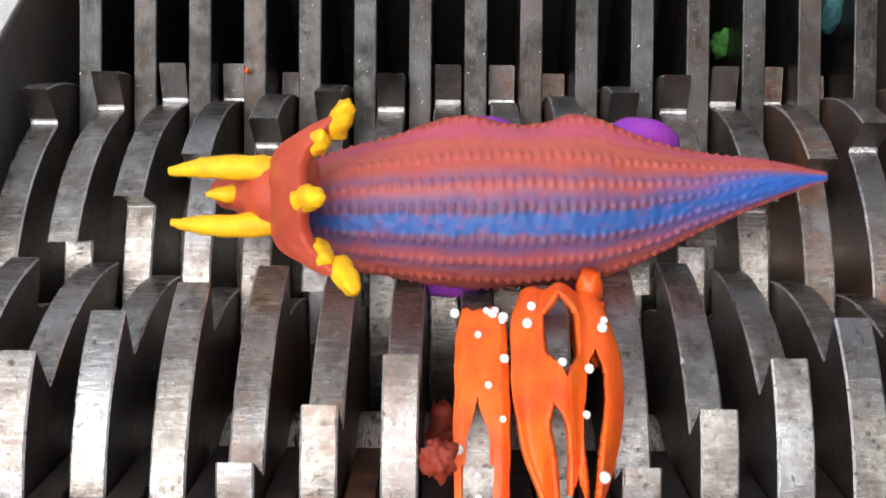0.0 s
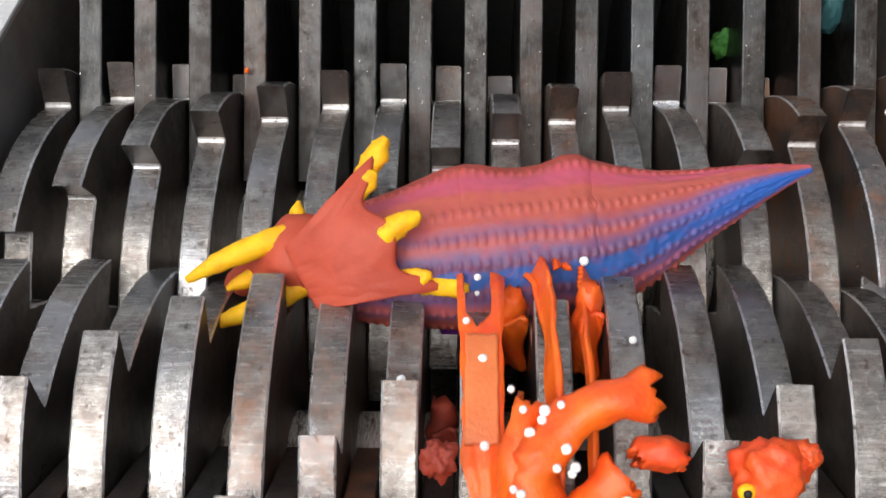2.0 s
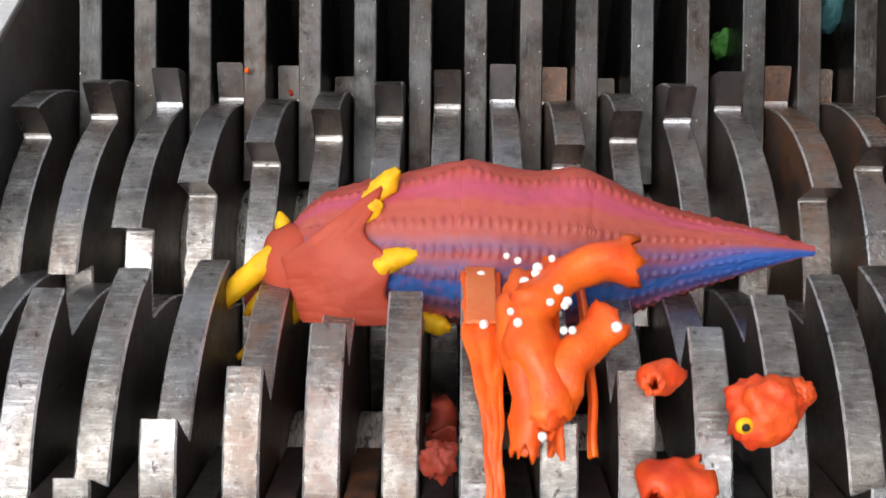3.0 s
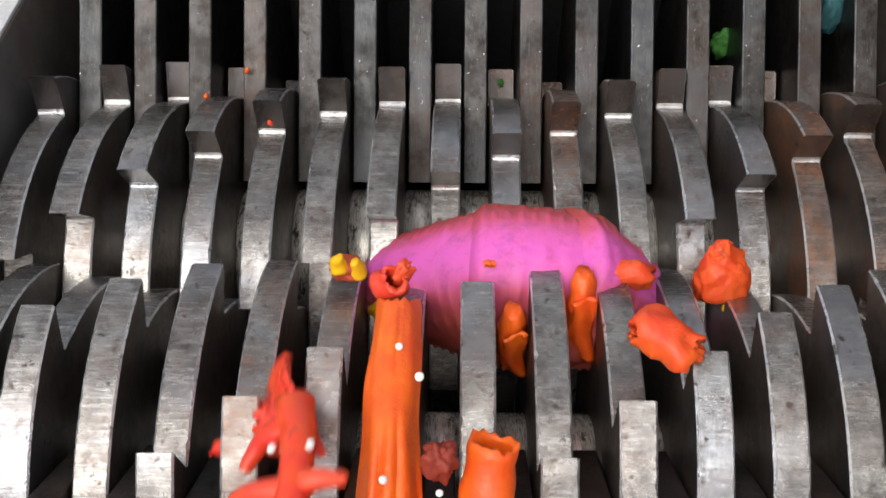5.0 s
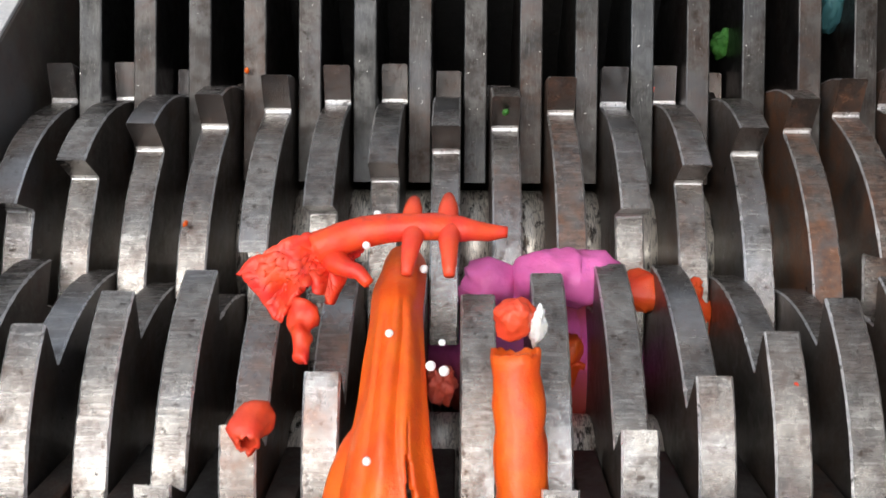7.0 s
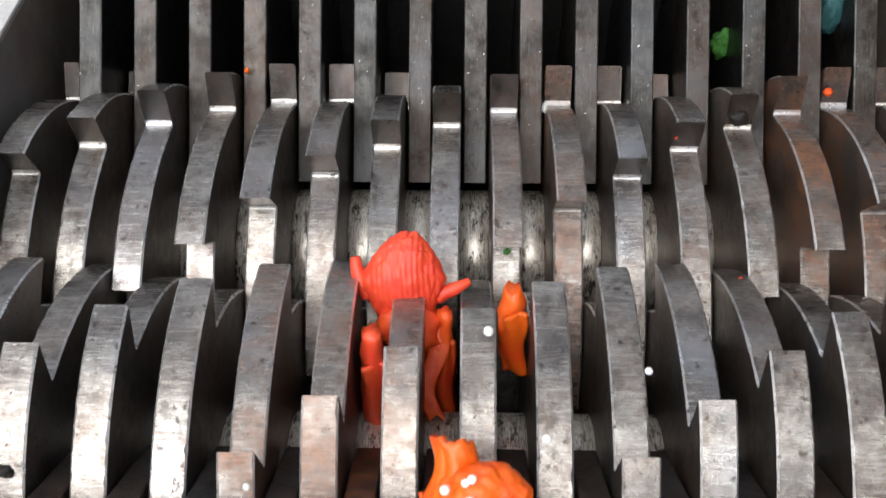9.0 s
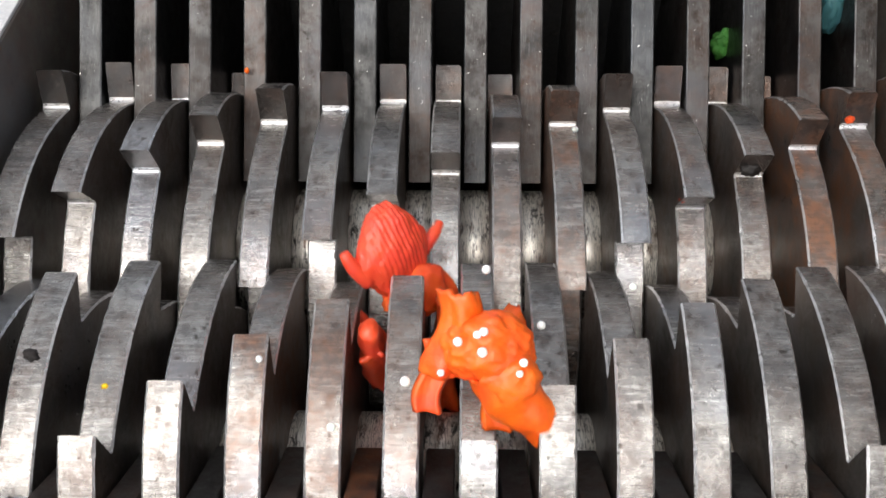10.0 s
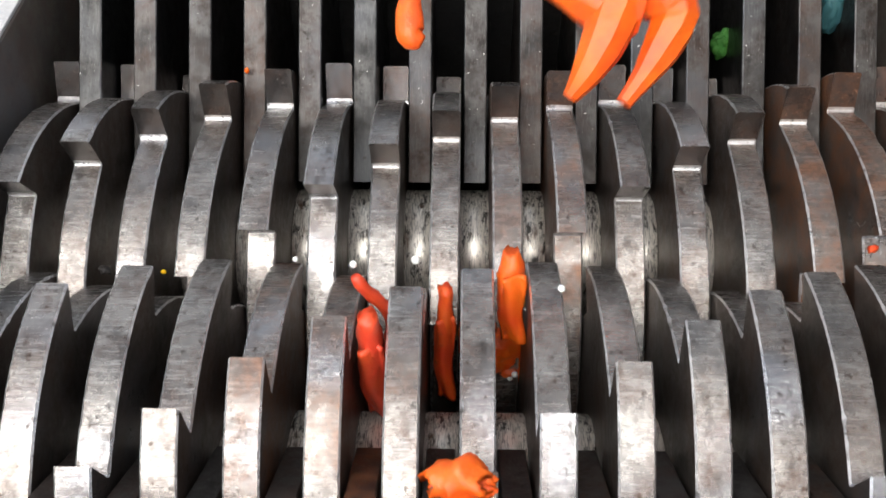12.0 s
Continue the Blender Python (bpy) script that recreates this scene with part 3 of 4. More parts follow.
def slit_sheet():
    def fn(u, v):
        deg = 104 - 122 * u
        u = min((112 - deg) / 80, 1.0)
        half = (0.010 + 0.010 * math.sin(min(u * 1.4, 1) * math.pi) + 0.003 * u) * (1 - 0.35 * smoothstep(0.55, 1, u))
        x = 0.0325 + 0.002 * u + half * (2 * v - 1) + 0.0012 * noise.noise(Vector((deg * 0.1, v * 4, 2)))
        over = max(0.0, abs(x - 0.030) - THICK / 2)
        wave = 0.0035 * math.sin(v * 14 + u * 5) * (0.3 + u)
        return on_rim(x, deg + 3 * noise.noise(Vector((v * 6, 1, 0))) * (u > 0.99), 0.1105 + wave - over * 0.35 + 0.006 * math.sin(u * 3) * (1 - abs(2 * v - 1)))

    def hole(u, v):
        deg = 104 - 122 * u
        u = min((112 - deg) / 80, 1.0)
        d = abs(v - 0.56) < 0.33 * smoothstep(62, 48, deg)
        a = abs(v - 0.47) < 0.17 * smoothstep(101, 95, deg) * smoothstep(77, 86, deg)
        b = abs(v - 0.78 - 0.06 * math.sin(u * 9)) < 0.09 * smoothstep(88, 80, deg) * smoothstep(36, 50, deg)
        c = abs(v - 0.30 - 0.1 * u) < 0.085 * smoothstep(74, 68, deg) * smoothstep(38, 46, deg)
        return a or b or c or d

    ob = sheet("rubber_sheet", fn, 240, 100, 0.0024, ORANGE, hole)
    return tagged(ob, "slit sheet of orange rubber wrapped round a cutter", "rubber scrap", "torn orange scraps")


def scrap(name, label, mat, group="torn orange scraps"):
    root = new(name)
    return tagged(root, label, "rubber scrap", group)


def curled_tubes():
    """Hollow torn limbs rolled up on the cutter, about the shaft's own space."""
    root = scrap("rubber_limbs", "curled hollow limbs of orange rubber spilling white beads", ORANGE)

    def q(x, deg, r):
        return tuple(on_rim(x, deg, r))

    under(tube("limb", [q(0.026, -4, 0.117), q(0.022, 5, 0.121), q(0.019, 14, 0.124), q(0.028, 21, 0.128), q(0.044, 25, 0.131), q(0.060, 27, 0.130)],
               [0.008, 0.0095, 0.0095, 0.0074, 0.0074, 0.0098], ORANGE, 24, 0.004, 90, wall=0.002, ragged=0.005, seed=2), root)
    under(tube("limb", [q(0.022, -6, 0.117), q(0.030, 2, 0.119), q(0.038, 9, 0.122), q(0.050, 14, 0.123)],
               [0.0065, 0.0076, 0.0074, 0.0092], ORANGE, 24, 0.004, 90, wall=0.002, ragged=0.004, seed=4), root)
    under(tube("limb", [q(0.016, -10, 0.114), q(0.018, -2, 0.116), q(0.016, 8, 0.119), q(0.014, 18, 0.121), q(0.018, 26, 0.122)],
               [0.006, 0.007, 0.0075, 0.009, 0.006], ORANGE, 22, 0.004, 90, wall=0.0018, ragged=0.004, seed=6), root)
    return root


def wide_leg():
    def half(s):
        return 0.0080 + 0.0022 * smoothstep(0, 25, s) + 0.0085 * smoothstep(34, 80, s)

    def fn(u, v):
        s = 105 * u
        w = 2 * v - 1
        x = -0.0325 + half(s) * w + 0.0015 * noise.noise(Vector((s * 0.06, v * 3, 5)))
        r = 0.1085 + (0.006 + 0.008 * smoothstep(10, 60, s)) * (1 - w * w) + 0.0011 * math.sin(w * 11 + s * 0.05 + 2 * noise.noise(Vector((s * 0.05, w * 2, 3)))) * smoothstep(18, 45, s) + 0.0012 * noise.noise(Vector((s * 0.09, w * 3, 8))) - 0.004 * max(0, abs(w) - 0.6)
        return on_rim(x, -s + (6 * w * w if u < 0.04 else 0) + 2 * noise.noise(Vector((v * 7, 3, 0))) * (u < 0.03), r)

    root = scrap("split_scrap", "wide split leg of orange rubber drawn over a cutter", ORANGE)
    under(sheet("skin", fn, 110, 60, 0.0025, ORANGE, lambda u, v: u > 0.5 and abs(v - 0.74) < 0.05 * smoothstep(0.5, 0.7, u)), root)

    def snag(u, v):
        s = 52 + 38 * v
        x = -0.0325 - half(s) * 0.92 - (0.009 * u * math.sin(v * math.pi) ** 0.7) + 0.001 * noise.noise(Vector((v * 7, u * 2, 2)))
        return on_rim(x, -s, 0.1075 - 0.007 * u + 0.002 * math.sin(v * 9))

    under(sheet("torn_flap", snag, 10, 30, 0.0024, ORANGE), root, "ragged flap along the leg's torn edge")
    return root


def claw():
    """Red-orange skin flap with a toed arm, lying face up."""
    root = scrap("rubber_claw", "red-orange rubber skin flap with a toed arm", RED)
    k = 1 / 3840.0

    def q(px, py, z=0.0):
        return ((px - 660) * k, (450 - py) * k * 1.12, z)

    def flap(u, v):
        top = Vector(q(438, 484)).lerp(Vector(q(640, 422)), v)
        low = Vector(q(512, 538)).lerp(Vector(q(588, 500)), v)
        p = top.lerp(low, u)
        p.z = 0.010 * math.sin(v * 3.0) + 0.002 * math.sin(u * 6 + v * 4) - 0.010 * u + 0.0012 * noise.noise(Vector((u * 9, v * 9, 4))) + 0.0007 * noise.noise(Vector((u * 18, v * 24, 9)))
        ragged = 0.010 * noise.noise(Vector((v * 6, u * 2, 1))) * u
        return p + Vector((0, ragged * 1.2, 0))

    fl = sheet("skin", flap, 60, 80, 0.0032, SKIN)
    under(fl, root, "orange-red pitted skin")
    under(tube("strand", [q(548, 525, -0.006), q(540, 552, -0.009), q(544, 576, -0.011), q(552, 598, -0.012), q(556, 612, -0.012)], [0.0062, 0.0046, 0.0034, 0.0024, 0.0010], SKIN, 26, 0.0045, 150, seed=8), root)
    under(tube("strand", [q(590, 470, 0.004), q(612, 496, 0.006), q(632, 505, 0.007), q(648, 520, 0.005)], [0.0055, 0.004, 0.003, 0.0022], SKIN, 14, 0.001, 130, seed=9), root)
    under(tube("arm", [q(560, 458, 0.006), q(620, 440, 0.010), q(690, 436, 0.012), q(760, 436, 0.012), q(820, 440, 0.011), q(862, 440, 0.010)],
               [0.0075, 0.0065, 0.0058, 0.0056, 0.0042, 0.0024], SKIN, 20, 0.0012, 110, seed=10), root)
    for x0, y0, x1, y1 in ((712, 432, 716, 372), (768, 430, 771, 366), (716, 440, 706, 520), (772, 442, 770, 522)):
        under(tube("toe", [q(x0, y0, 0.012), q((x0 + x1) / 2, (y0 + y1) / 2, 0.013), q(x1, y1, 0.010)], [0.0046, 0.0038, 0.0022], RED, 16, 0.0006, 150, seed=x0), root)
    return root


def eye_chunk():
    root = scrap("head_scrap", "torn orange-red head scrap with a yellow eye", ORANGE_RED)
    under(lump("skin", (0.0140, 0.0100, 0.0135), ORANGE_RED, 0.30, 1.3, 3), root)
    under(lump("ear", (0.006, 0.005, 0.006), ORANGE_RED, 0.3, 1.5, 8), root).location = (0.012, 0.002, 0.005)
    e = under(lump("eye", (0.0032, 0.0020, 0.0032), YELLOW, 0.05, 1, 1, cuts=2), root, "yellow painted eye")
    e.location = (-0.0105, -0.0088, -0.0035)
    pupil = under(lump("pupil", (0.0016, 0.001, 0.0016), BLACK, 0.05, 1, 1, cuts=1), e, "black pupil")
    pupil.location = (0.0, -0.0018, 0.0)
    return root


def hollow_chunk(seed, size, mat, label):
    root = scrap("rubber_chunk", label, mat)
    under(tube("skin", [(-size, 0, -size * 0.2), (-size * 0.4, size * 0.15, 0.0), (size * 0.3, 0, size * 0.1), (size * 0.9, -size * 0.2, size * 0.25)],
               [size * 0.45, size * 0.8, size * 0.75, size * 0.5], mat, 26, size * 0.45, 110, wall=0.0022, ragged=size * 0.3, seed=seed), root)
    under(lump("flap", (size * 0.6, size * 0.35, size * 0.45), mat, 0.5, 1.7, seed + 2), root).location = (size * 0.8, 0, -size * 0.3)
    return root


def ribbed_scrap():
    root = scrap("ribbed_scrap", "red ribbed belly skin of a shredded toy", RED)
    skin = lump("skin", (0.0182, 0.011, 0.0225), RED, 0.10, 1.3, 5, cuts=5)
    for v in skin.data.vertices:
        up = v.co.z / 0.0235
        v.co.x *= 1.0 - 0.34 * max(up, 0) ** 1.2
        v.co.x += 0.002 * up
        k = 1 + 0.026 * math.sin(v.co.x * 2600 + 1.2 * math.sin(v.co.z * 160)) * (1 - abs(up) * 0.4)
        v.co.y *= k * (1 - 0.25 * max(-up, 0))
        v.co.z *= 0.5 + 0.5 * k
    under(skin, root, "red ribbed skin")
    under(lump("fold", (0.0165, 0.010, 0.013), ORANGE_RED, 0.3, 1.4, 9), root).location = (0.003, -0.003, -0.022)
    under(sheet("tongue", lambda u, v: (0.0125 + (0.010 - 0.004 * u) * (v - 0.5) + 0.003 * math.sin(u * 7), -0.006 - 0.010 * u, -0.02 - 0.042 * u + 0.003 * math.sin(v * 3)), 24, 10, 0.003, ORANGE_RED), root, "orange-red strip hanging in the gap")
    under(tube("toe", [(-0.016, 0, -0.008), (-0.021, 0, 0.002), (-0.0225, 0.001, 0.010)], [0.0042, 0.0034, 0.002], RED, 14, 0.0006, 150, seed=1), root)
    under(tube("toe", [(0.014, 0, -0.008), (0.023, 0, -0.004), (0.029, 0.001, -0.001)], [0.0036, 0.003, 0.0018], RED, 14, 0.0006, 150, seed=2), root)
    return root


def crumpled_scrap():
    root = scrap("crumpled_scrap", "crumpled bright orange rubber leg with torn edges", ORANGE)
    under(lump("skin", (0.0185, 0.012, 0.0135), ORANGE, 0.20, 1.2, 12, cuts=4), root)
    under(lump("fold", (0.0105, 0.010, 0.0105), ORANGE, 0.18, 1.3, 14), root).location = (0.010, -0.005, -0.009)
    under(sheet("flap", lambda u, v: (-0.020 + 0.014 * v + 0.003 * math.sin(u * 5), 0.004 - 0.006 * math.sin(v * 3) + 0.002 * noise.noise(Vector((u * 5, v * 5, 1))), 0.020 - 0.034 * u + 0.003 * noise.noise(Vector((v * 6, 2, 0))) * (1 - u)), 24, 14, 0.0028, ORANGE), root, "ragged orange flap")
    strand = tube("strand", [(0.0, -0.004, -0.006), (-0.002, -0.008, -0.020), (0.001, -0.012, -0.032), (0.003, -0.013, -0.044)], [0.012, 0.0112, 0.0095, 0.0085], ORANGE, 24, 0.003, 110, wall=0.002, ragged=0.004, seed=4)
    under(strand, root)
    under(sheet("tongue", lambda u, v: (0.010 + 0.011 * (v - 0.5) + 0.002 * math.sin(u * 6), 0.006 + 0.002 * math.sin(v * 3) - 0.004 * u, -0.002 - 0.034 * u), 20, 10, 0.003, ORANGE), root, "orange strip hanging in the gap")
    under(sheet("tongue", lambda u, v: (-0.018 + 0.010 * (v - 0.5) + 0.002 * math.sin(u * 6), 0.006 + 0.002 * math.sin(v * 3) - 0.006 * u, -0.002 - 0.028 * u), 20, 10, 0.003, ORANGE_RED), root, "orange strip hanging in the gap")
    return root, strand


def gap_tube():
    root = scrap("rubber_tube", "short torn orange tube with white foam inside", ORANGE)
    under(tube("skin", [(0, -0.030, -0.030), (0.001, -0.016, -0.014), (0, 0, 0), (-0.001, 0.012, 0.014)], [0.0095, 0.0098, 0.0098, 0.0088], ORANGE, 24, 0.002, 100, wall=0.002, ragged=0.003, seed=3), root)
    cap = under(lump("cap", (0.0075, 0.006, 0.009), RED, 0.25, 1.5, 3), root)
    foam = under(lump("foam", (0.0035, 0.003, 0.009), FOAM, 0.4, 1.6, 4), root, "white foam core")
    under(tube("fold", [(0.012, -0.033, -0.026), (0.002, -0.036, -0.036), (-0.010, -0.036, -0.044)], [0.004, 0.005, 0.005], ORANGE, 16, 0.002, 100, seed=3), root)
    return root, cap, foam


def falling_leg():
    root = scrap("clawed_scrap", "bright orange rubber leg with two claws dropping in", ORANGE)
    k = 1 / 3500.0

    def q(px, py, z=0.0):
        return ((px - 1110) * k, (60 - py) * k, z)

    under(tube("thigh", [q(930, -40), q(1010, 0), q(1080, 30), q(1130, 40)], [0.009, 0.011, 0.015, 0.0125], ORANGE, 9, 0.002, 60, seed=1), root)
    under(tube("toe", [q(1096, 26, 0.003), q(1072, 90, 0.004), q(1048, 140, 0.003), q(1022, 177, 0.0)], [0.0125, 0.0105, 0.0072, 0.0034], ORANGE, 8, 0.001, 90, seed=2), root)
    under(tube("toe", [q(1150, 0, -0.004), q(1182, 50, -0.004), q(1150, 120, -0.004), q(1106, 184, -0.003)], [0.0140, 0.0112, 0.0072, 0.0034], ORANGE, 8, 0.001, 90, seed=3), root)
    for piece in root.children:
        piece.data.polygons.foreach_set("use_smooth", [False] * len(piece.data.polygons))
    return root


STRIP, SLIT, CURLED, LEG, CLAW = thin_strip(), slit_sheet(), curled_tubes(), wide_leg(), claw()
EYE_CHUNK = eye_chunk()
CHUNK_A = hollow_chunk(3, 0.0125, ORANGE_RED, "hollow orange-red rubber chunk with ragged edges")
CHUNK_B = hollow_chunk(7, 0.009, ORANGE_RED, "small ragged orange-red rubber chunk")
CHUNK_C = hollow_chunk(11, 0.009, RED, "small red rubber chunk beside the cutters")
CHUNK_D = hollow_chunk(5, 0.010, ORANGE, "small orange rubber chunk on the front cutters")
RIBBED, FALLING = ribbed_scrap(), falling_leg()
GAP_TUBE, CAP, CORE = gap_tube()
CRUMPLED, STRAND = crumpled_scrap()
COMB_SCRAP = tagged(lump("red_scrap", (0.0062, 0.006, 0.0085), SHADED_RED, 0.45, 1.7, 33), "red rubber scrap stuck on a comb plate, coloured as if shaded", "rubber scrap", "scraps on the front comb")


def wedged(size, seed, mat, tall=2.2):
    root = scrap("wedged_scrap", "dark orange rubber wad wedged between two cutters", mat)
    h = size * tall
    under(tube("skin", [(0.0005, 0.003, h), (0.0010, 0.001, h * 0.45), (-0.0008, -0.003, -h * 0.4), (0.0006, -0.006, -h * 1.5)], [size * 0.75, size * 1.05, size, size * 0.6], mat, 24, 0.0026, 130, flat=0.75, seed=seed, ragged=0.003), root)
    under(sheet("fold", lambda u, v: (size * (0.9 - 1.5 * v) + 0.001 * math.sin(u * 8), -size * 0.9 - 0.004 * u + 0.002 * math.sin(v * 5 + u * 4), h * (0.5 - 2.2 * u)), 20, 8, 0.002, mat), root)
    return root


WEDGED_A, WEDGED_B, WEDGED_C, WEDGED_D = wedged(0.0068, 41, ORANGE), wedged(0.0070, 45, ORANGE), wedged(0.0064, 49, SHADED_RED), wedged(0.0064, 53, RED, 4.2)
HORN_SCRAP = scrap("horn_scrap", "torn frill piece with yellow horn stubs", HEAD)
under(lump("skin", (0.0075, 0.006, 0.0055), HEAD, 0.35, 1.5, 71), HORN_SCRAP)
for at, lean in (((-0.004, -0.003, 0.006), 0.3), ((0.005, -0.004, 0.004), -0.5)):
    under(tube("horn_stub", [(at[0], at[1], at[2] - 0.004), at, (at[0] + 0.004 * lean, at[1] - 0.001, at[2] + 0.006)], [0.0034, 0.0036, 0.0018], YELLOW, 14, 0.0014, 240, seed=5 + lean), HORN_SCRAP, "stubby yellow horn")
CHUNK_E = hollow_chunk(9, 0.0095, RED, "cupped red rubber scrap with torn rim")
WEDGED_E = wedged(0.0052, 57, ORANGE_RED, 4.6)
FALLING_TOE = tagged(tube("curved_scrap", [(0.0, 0.010, 0), (-0.002, 0, 0), (-0.001, -0.010, 0.001), (0.004, -0.013, 0.001)], [0.004, 0.006, 0.0062, 0.003], ORANGE, 18, 0.001, 90, seed=2), "orange rubber toe dropping in", "rubber scrap", "torn orange scraps")


TORN_SKIN = scrap("torn_skin", "torn magenta rubber belly skin bunched between cutters", MAGENTA)
under(tube("skin", [(-0.031, -0.002, -0.026), (-0.027, 0, 0.001), (-0.014, 0, -0.006), (-0.001, 0, 0.006), (0.013, 0, 0.003), (0.027, 0, 0.001), (0.034, 0, -0.024)], [0.008, 0.0108, 0.0080, 0.0115, 0.0130, 0.0110, 0.006], MAGENTA, 28, 0.004, 120, seed=6, sub=8), TORN_SKIN)
RED_STRAND = tagged(tube("red_strand", [(-0.009, 0, 0.014), (-0.004, -0.001, 0.005), (0.004, 0, -0.008), (0.006, 0.003, -0.022), (0.003, 0.004, -0.05)], [0.0022, 0.0028, 0.0030, 0.0036, 0.0040], RED, 16, 0.0012, 140, seed=3), "thin curled strand of red rubber between cutters", "rubber scrap", "torn orange scraps")


# ---- still scraps wedged in the combs ----
def debris():
    g = tagged(lump("green_scrap", (0.0062, 0.006, 0.0085), GREEN, 0.3, 1.5, 4), "lump of green rubber wedged between comb plates", "rubber scrap")
    g.location = (0.1415, 0.1700, 0.0810)
    g = tagged(lump("teal_scrap", (0.0075, 0.006, 0.012), TEAL, 0.25, 1.3, 6), "teal rubber scrap wedged between comb plates", "rubber scrap")
    g.location = (0.1990, 0.1713, 0.1014)
    o = tagged(lump("orange_crumb", (0.0013, 0.001, 0.0022), ORANGE, 0.3, 1.5, 4, cuts=1), "tiny orange crumb stuck on a comb plate", "rubber scrap")
    o.location = (-0.1235, 0.1243, 0.0924)


debris()
BEAD = lump("foam_bead", (0.0017, 0.0017, 0.0017), FOAM, 0.08, 1.2, 1, cuts=1)
tagged(BEAD, "small white foam bead from the stuffing", "foam bead", "spilled foam beads")


# ---- what moves ----
def motions():
    rear, front = [], []
    for k in range(25):
        t = k * 0.5
        dr = 22.74 * t + (0.55 if t < 4 else -0.45 if t < 8 else 0.15)
        df = 26.92 * t + (0.5 if t < 1 else 0.3 if t < 4 else -0.4 if t < 8 else 0.3)
        rear.append((t, pose(0, AXIS, 0, dr)))
        front.append((t, pose(0, -AXIS, 0, -df)))
    walk(REAR, rear)
    walk(FRONT, front)

    def toy_pose(c, roll, lean, lift=0.0):
        return Matrix.Translation(c) @ Matrix.Rotation(radians(-lift), 4, Vector((0, 0.70, 0.72))) @ Matrix.Rotation(radians(lean), 4, Vector((0, -0.72, 0.70))) @ Matrix.Rotation(radians(roll), 4, "X")

    lifts = {0.4: 12.0, 0.8: 9.0, 1.2: 5.0}
    walk(TOY, [(t, toy_pose(c, roll, lean, lifts.get(t, 0.0))) for t, c, roll, lean in (
        (0.0, (0.0175, 0.0000, 0.1072), 59, 1), (0.4, (0.0176, 0.0000, 0.1058), 60, 9), (0.8, (0.0204, 0.0000, 0.0990), 60, 11), (1.2, (0.0216, 0.0000, 0.0899), 61, 9),
        (1.6, (0.0214, 0.0000, 0.0834), 62, 7), (2.0, (0.0199, 0.0000, 0.0820), 65, 6), (2.4, (0.0191, 0.0000, 0.0827), 69, 3), (2.8, (0.0178, 0.0000, 0.0827), 74, -1), (3.2, (0.0164, 0.0000, 0.0790), 82, -5),
        (4.0, (0.0218, 0.0000, 0.0709), 136, -5), (4.8, (0.0277, 0.0000, 0.0596), 196, -4), (5.5, (0.0233, 0.0000, 0.0556), 208, -3), (6.0, (0.0290, 0.0000, 0.0502), 210, -3), (6.5, (0.0329, 0.0000, 0.0406), 211, -5),
        (7.2, (0.0284, 0.0000, -0.0040), 212, -3), (8.0, (0.02, 0.0, -0.05), 213, 0), (9.0, (0.02, 0.0, -0.155), 214, 0), (12.0, (0.02, 0.0, -0.155), 214, 0))])

    def about(px, pz, ry, rz=0.0, dz=0.0, rx=0.0, dy=0.0):
        c = Matrix.Translation((px, 0, pz))
        return Matrix.Translation((dz * 0.6, dy, dz)) @ pose(0, 0, 0, rx) @ c @ pose(0, 0, 0, 0, ry, rz) @ c.inverted()

    walk(TAIL, [(t, about(0.035, -0.028, ry, rz)) for t, ry, rz in ((0, 0, 0), (0.4, 0, 5), (0.8, 0, 9), (1.6, 0, 8), (2.4, 0, 5), (3.2, -4, -2), (4.0, -14, -8), (4.8, -27, -4), (6, -32, -3), (12, -34, -3))])
    walk(CHEST, [(t, about(-0.015, -0.028, ry, rz)) for t, ry, rz in ((0, 0, 0), (2.4, 0, 0), (3.2, 3, 3), (4.0, 11, 5), (4.8, 24, 3), (6, 29, 3), (12, 31, 3))])
    walk(HEAD_PART, [(t, about(-0.092, 0, ry, rz, dz, rx, dy)) for t, ry, rz, dz, rx, dy in ((0, -4, 0, 0, -6, 0.007), (0.4, -3, -3, 0, -6, 0.008), (0.8, -2, -2, 0, -4, 0.007), (1.2, 1, 0, 0, -8, 0.011), (1.6, 4, 6, 0, -12, 0.013), (2.0, 3, 18, 0, -14, 0.009), (2.4, 2, 30, 0, -14, 0.003), (2.8, 0, 42, 0, -16, -0.004), (3.2, -2, 50, 0, -18, -0.010), (4.0, 30, 45, 0.02, -40, 0), (4.8, 60, 45, 0.035, -40, 0), (12, 70, 45, 0.04, -40, 0))])
    walk(FRILL, [(t, about(-0.100, 0.016, ry, rz, dz, rx, dy)) for t, ry, rz, dz, rx, dy in ((0, -60, 1, 0, -11, 0.004), (0.4, -40, 12, 0, -14, 0.007), (0.8, -20, 14, 0.003, -16, 0.008), (1.2, -14, 15, 0.007, -18, 0.007), (1.6, -11, 19, 0.011, -21, 0.008), (2.0, -9, 23, 0.016, -20, 0.003), (2.4, -8, 24, 0.016, -22, -0.006), (2.8, -8, 23, 0.0155, -26, -0.013), (3.2, -9, 21, 0.015, -30, -0.021), (4.0, 10, 28, 0.02, -44, -0.01), (4.8, 40, 30, 0.036, -40, 0), (12, 45, 30, 0.04, -40, 0))])
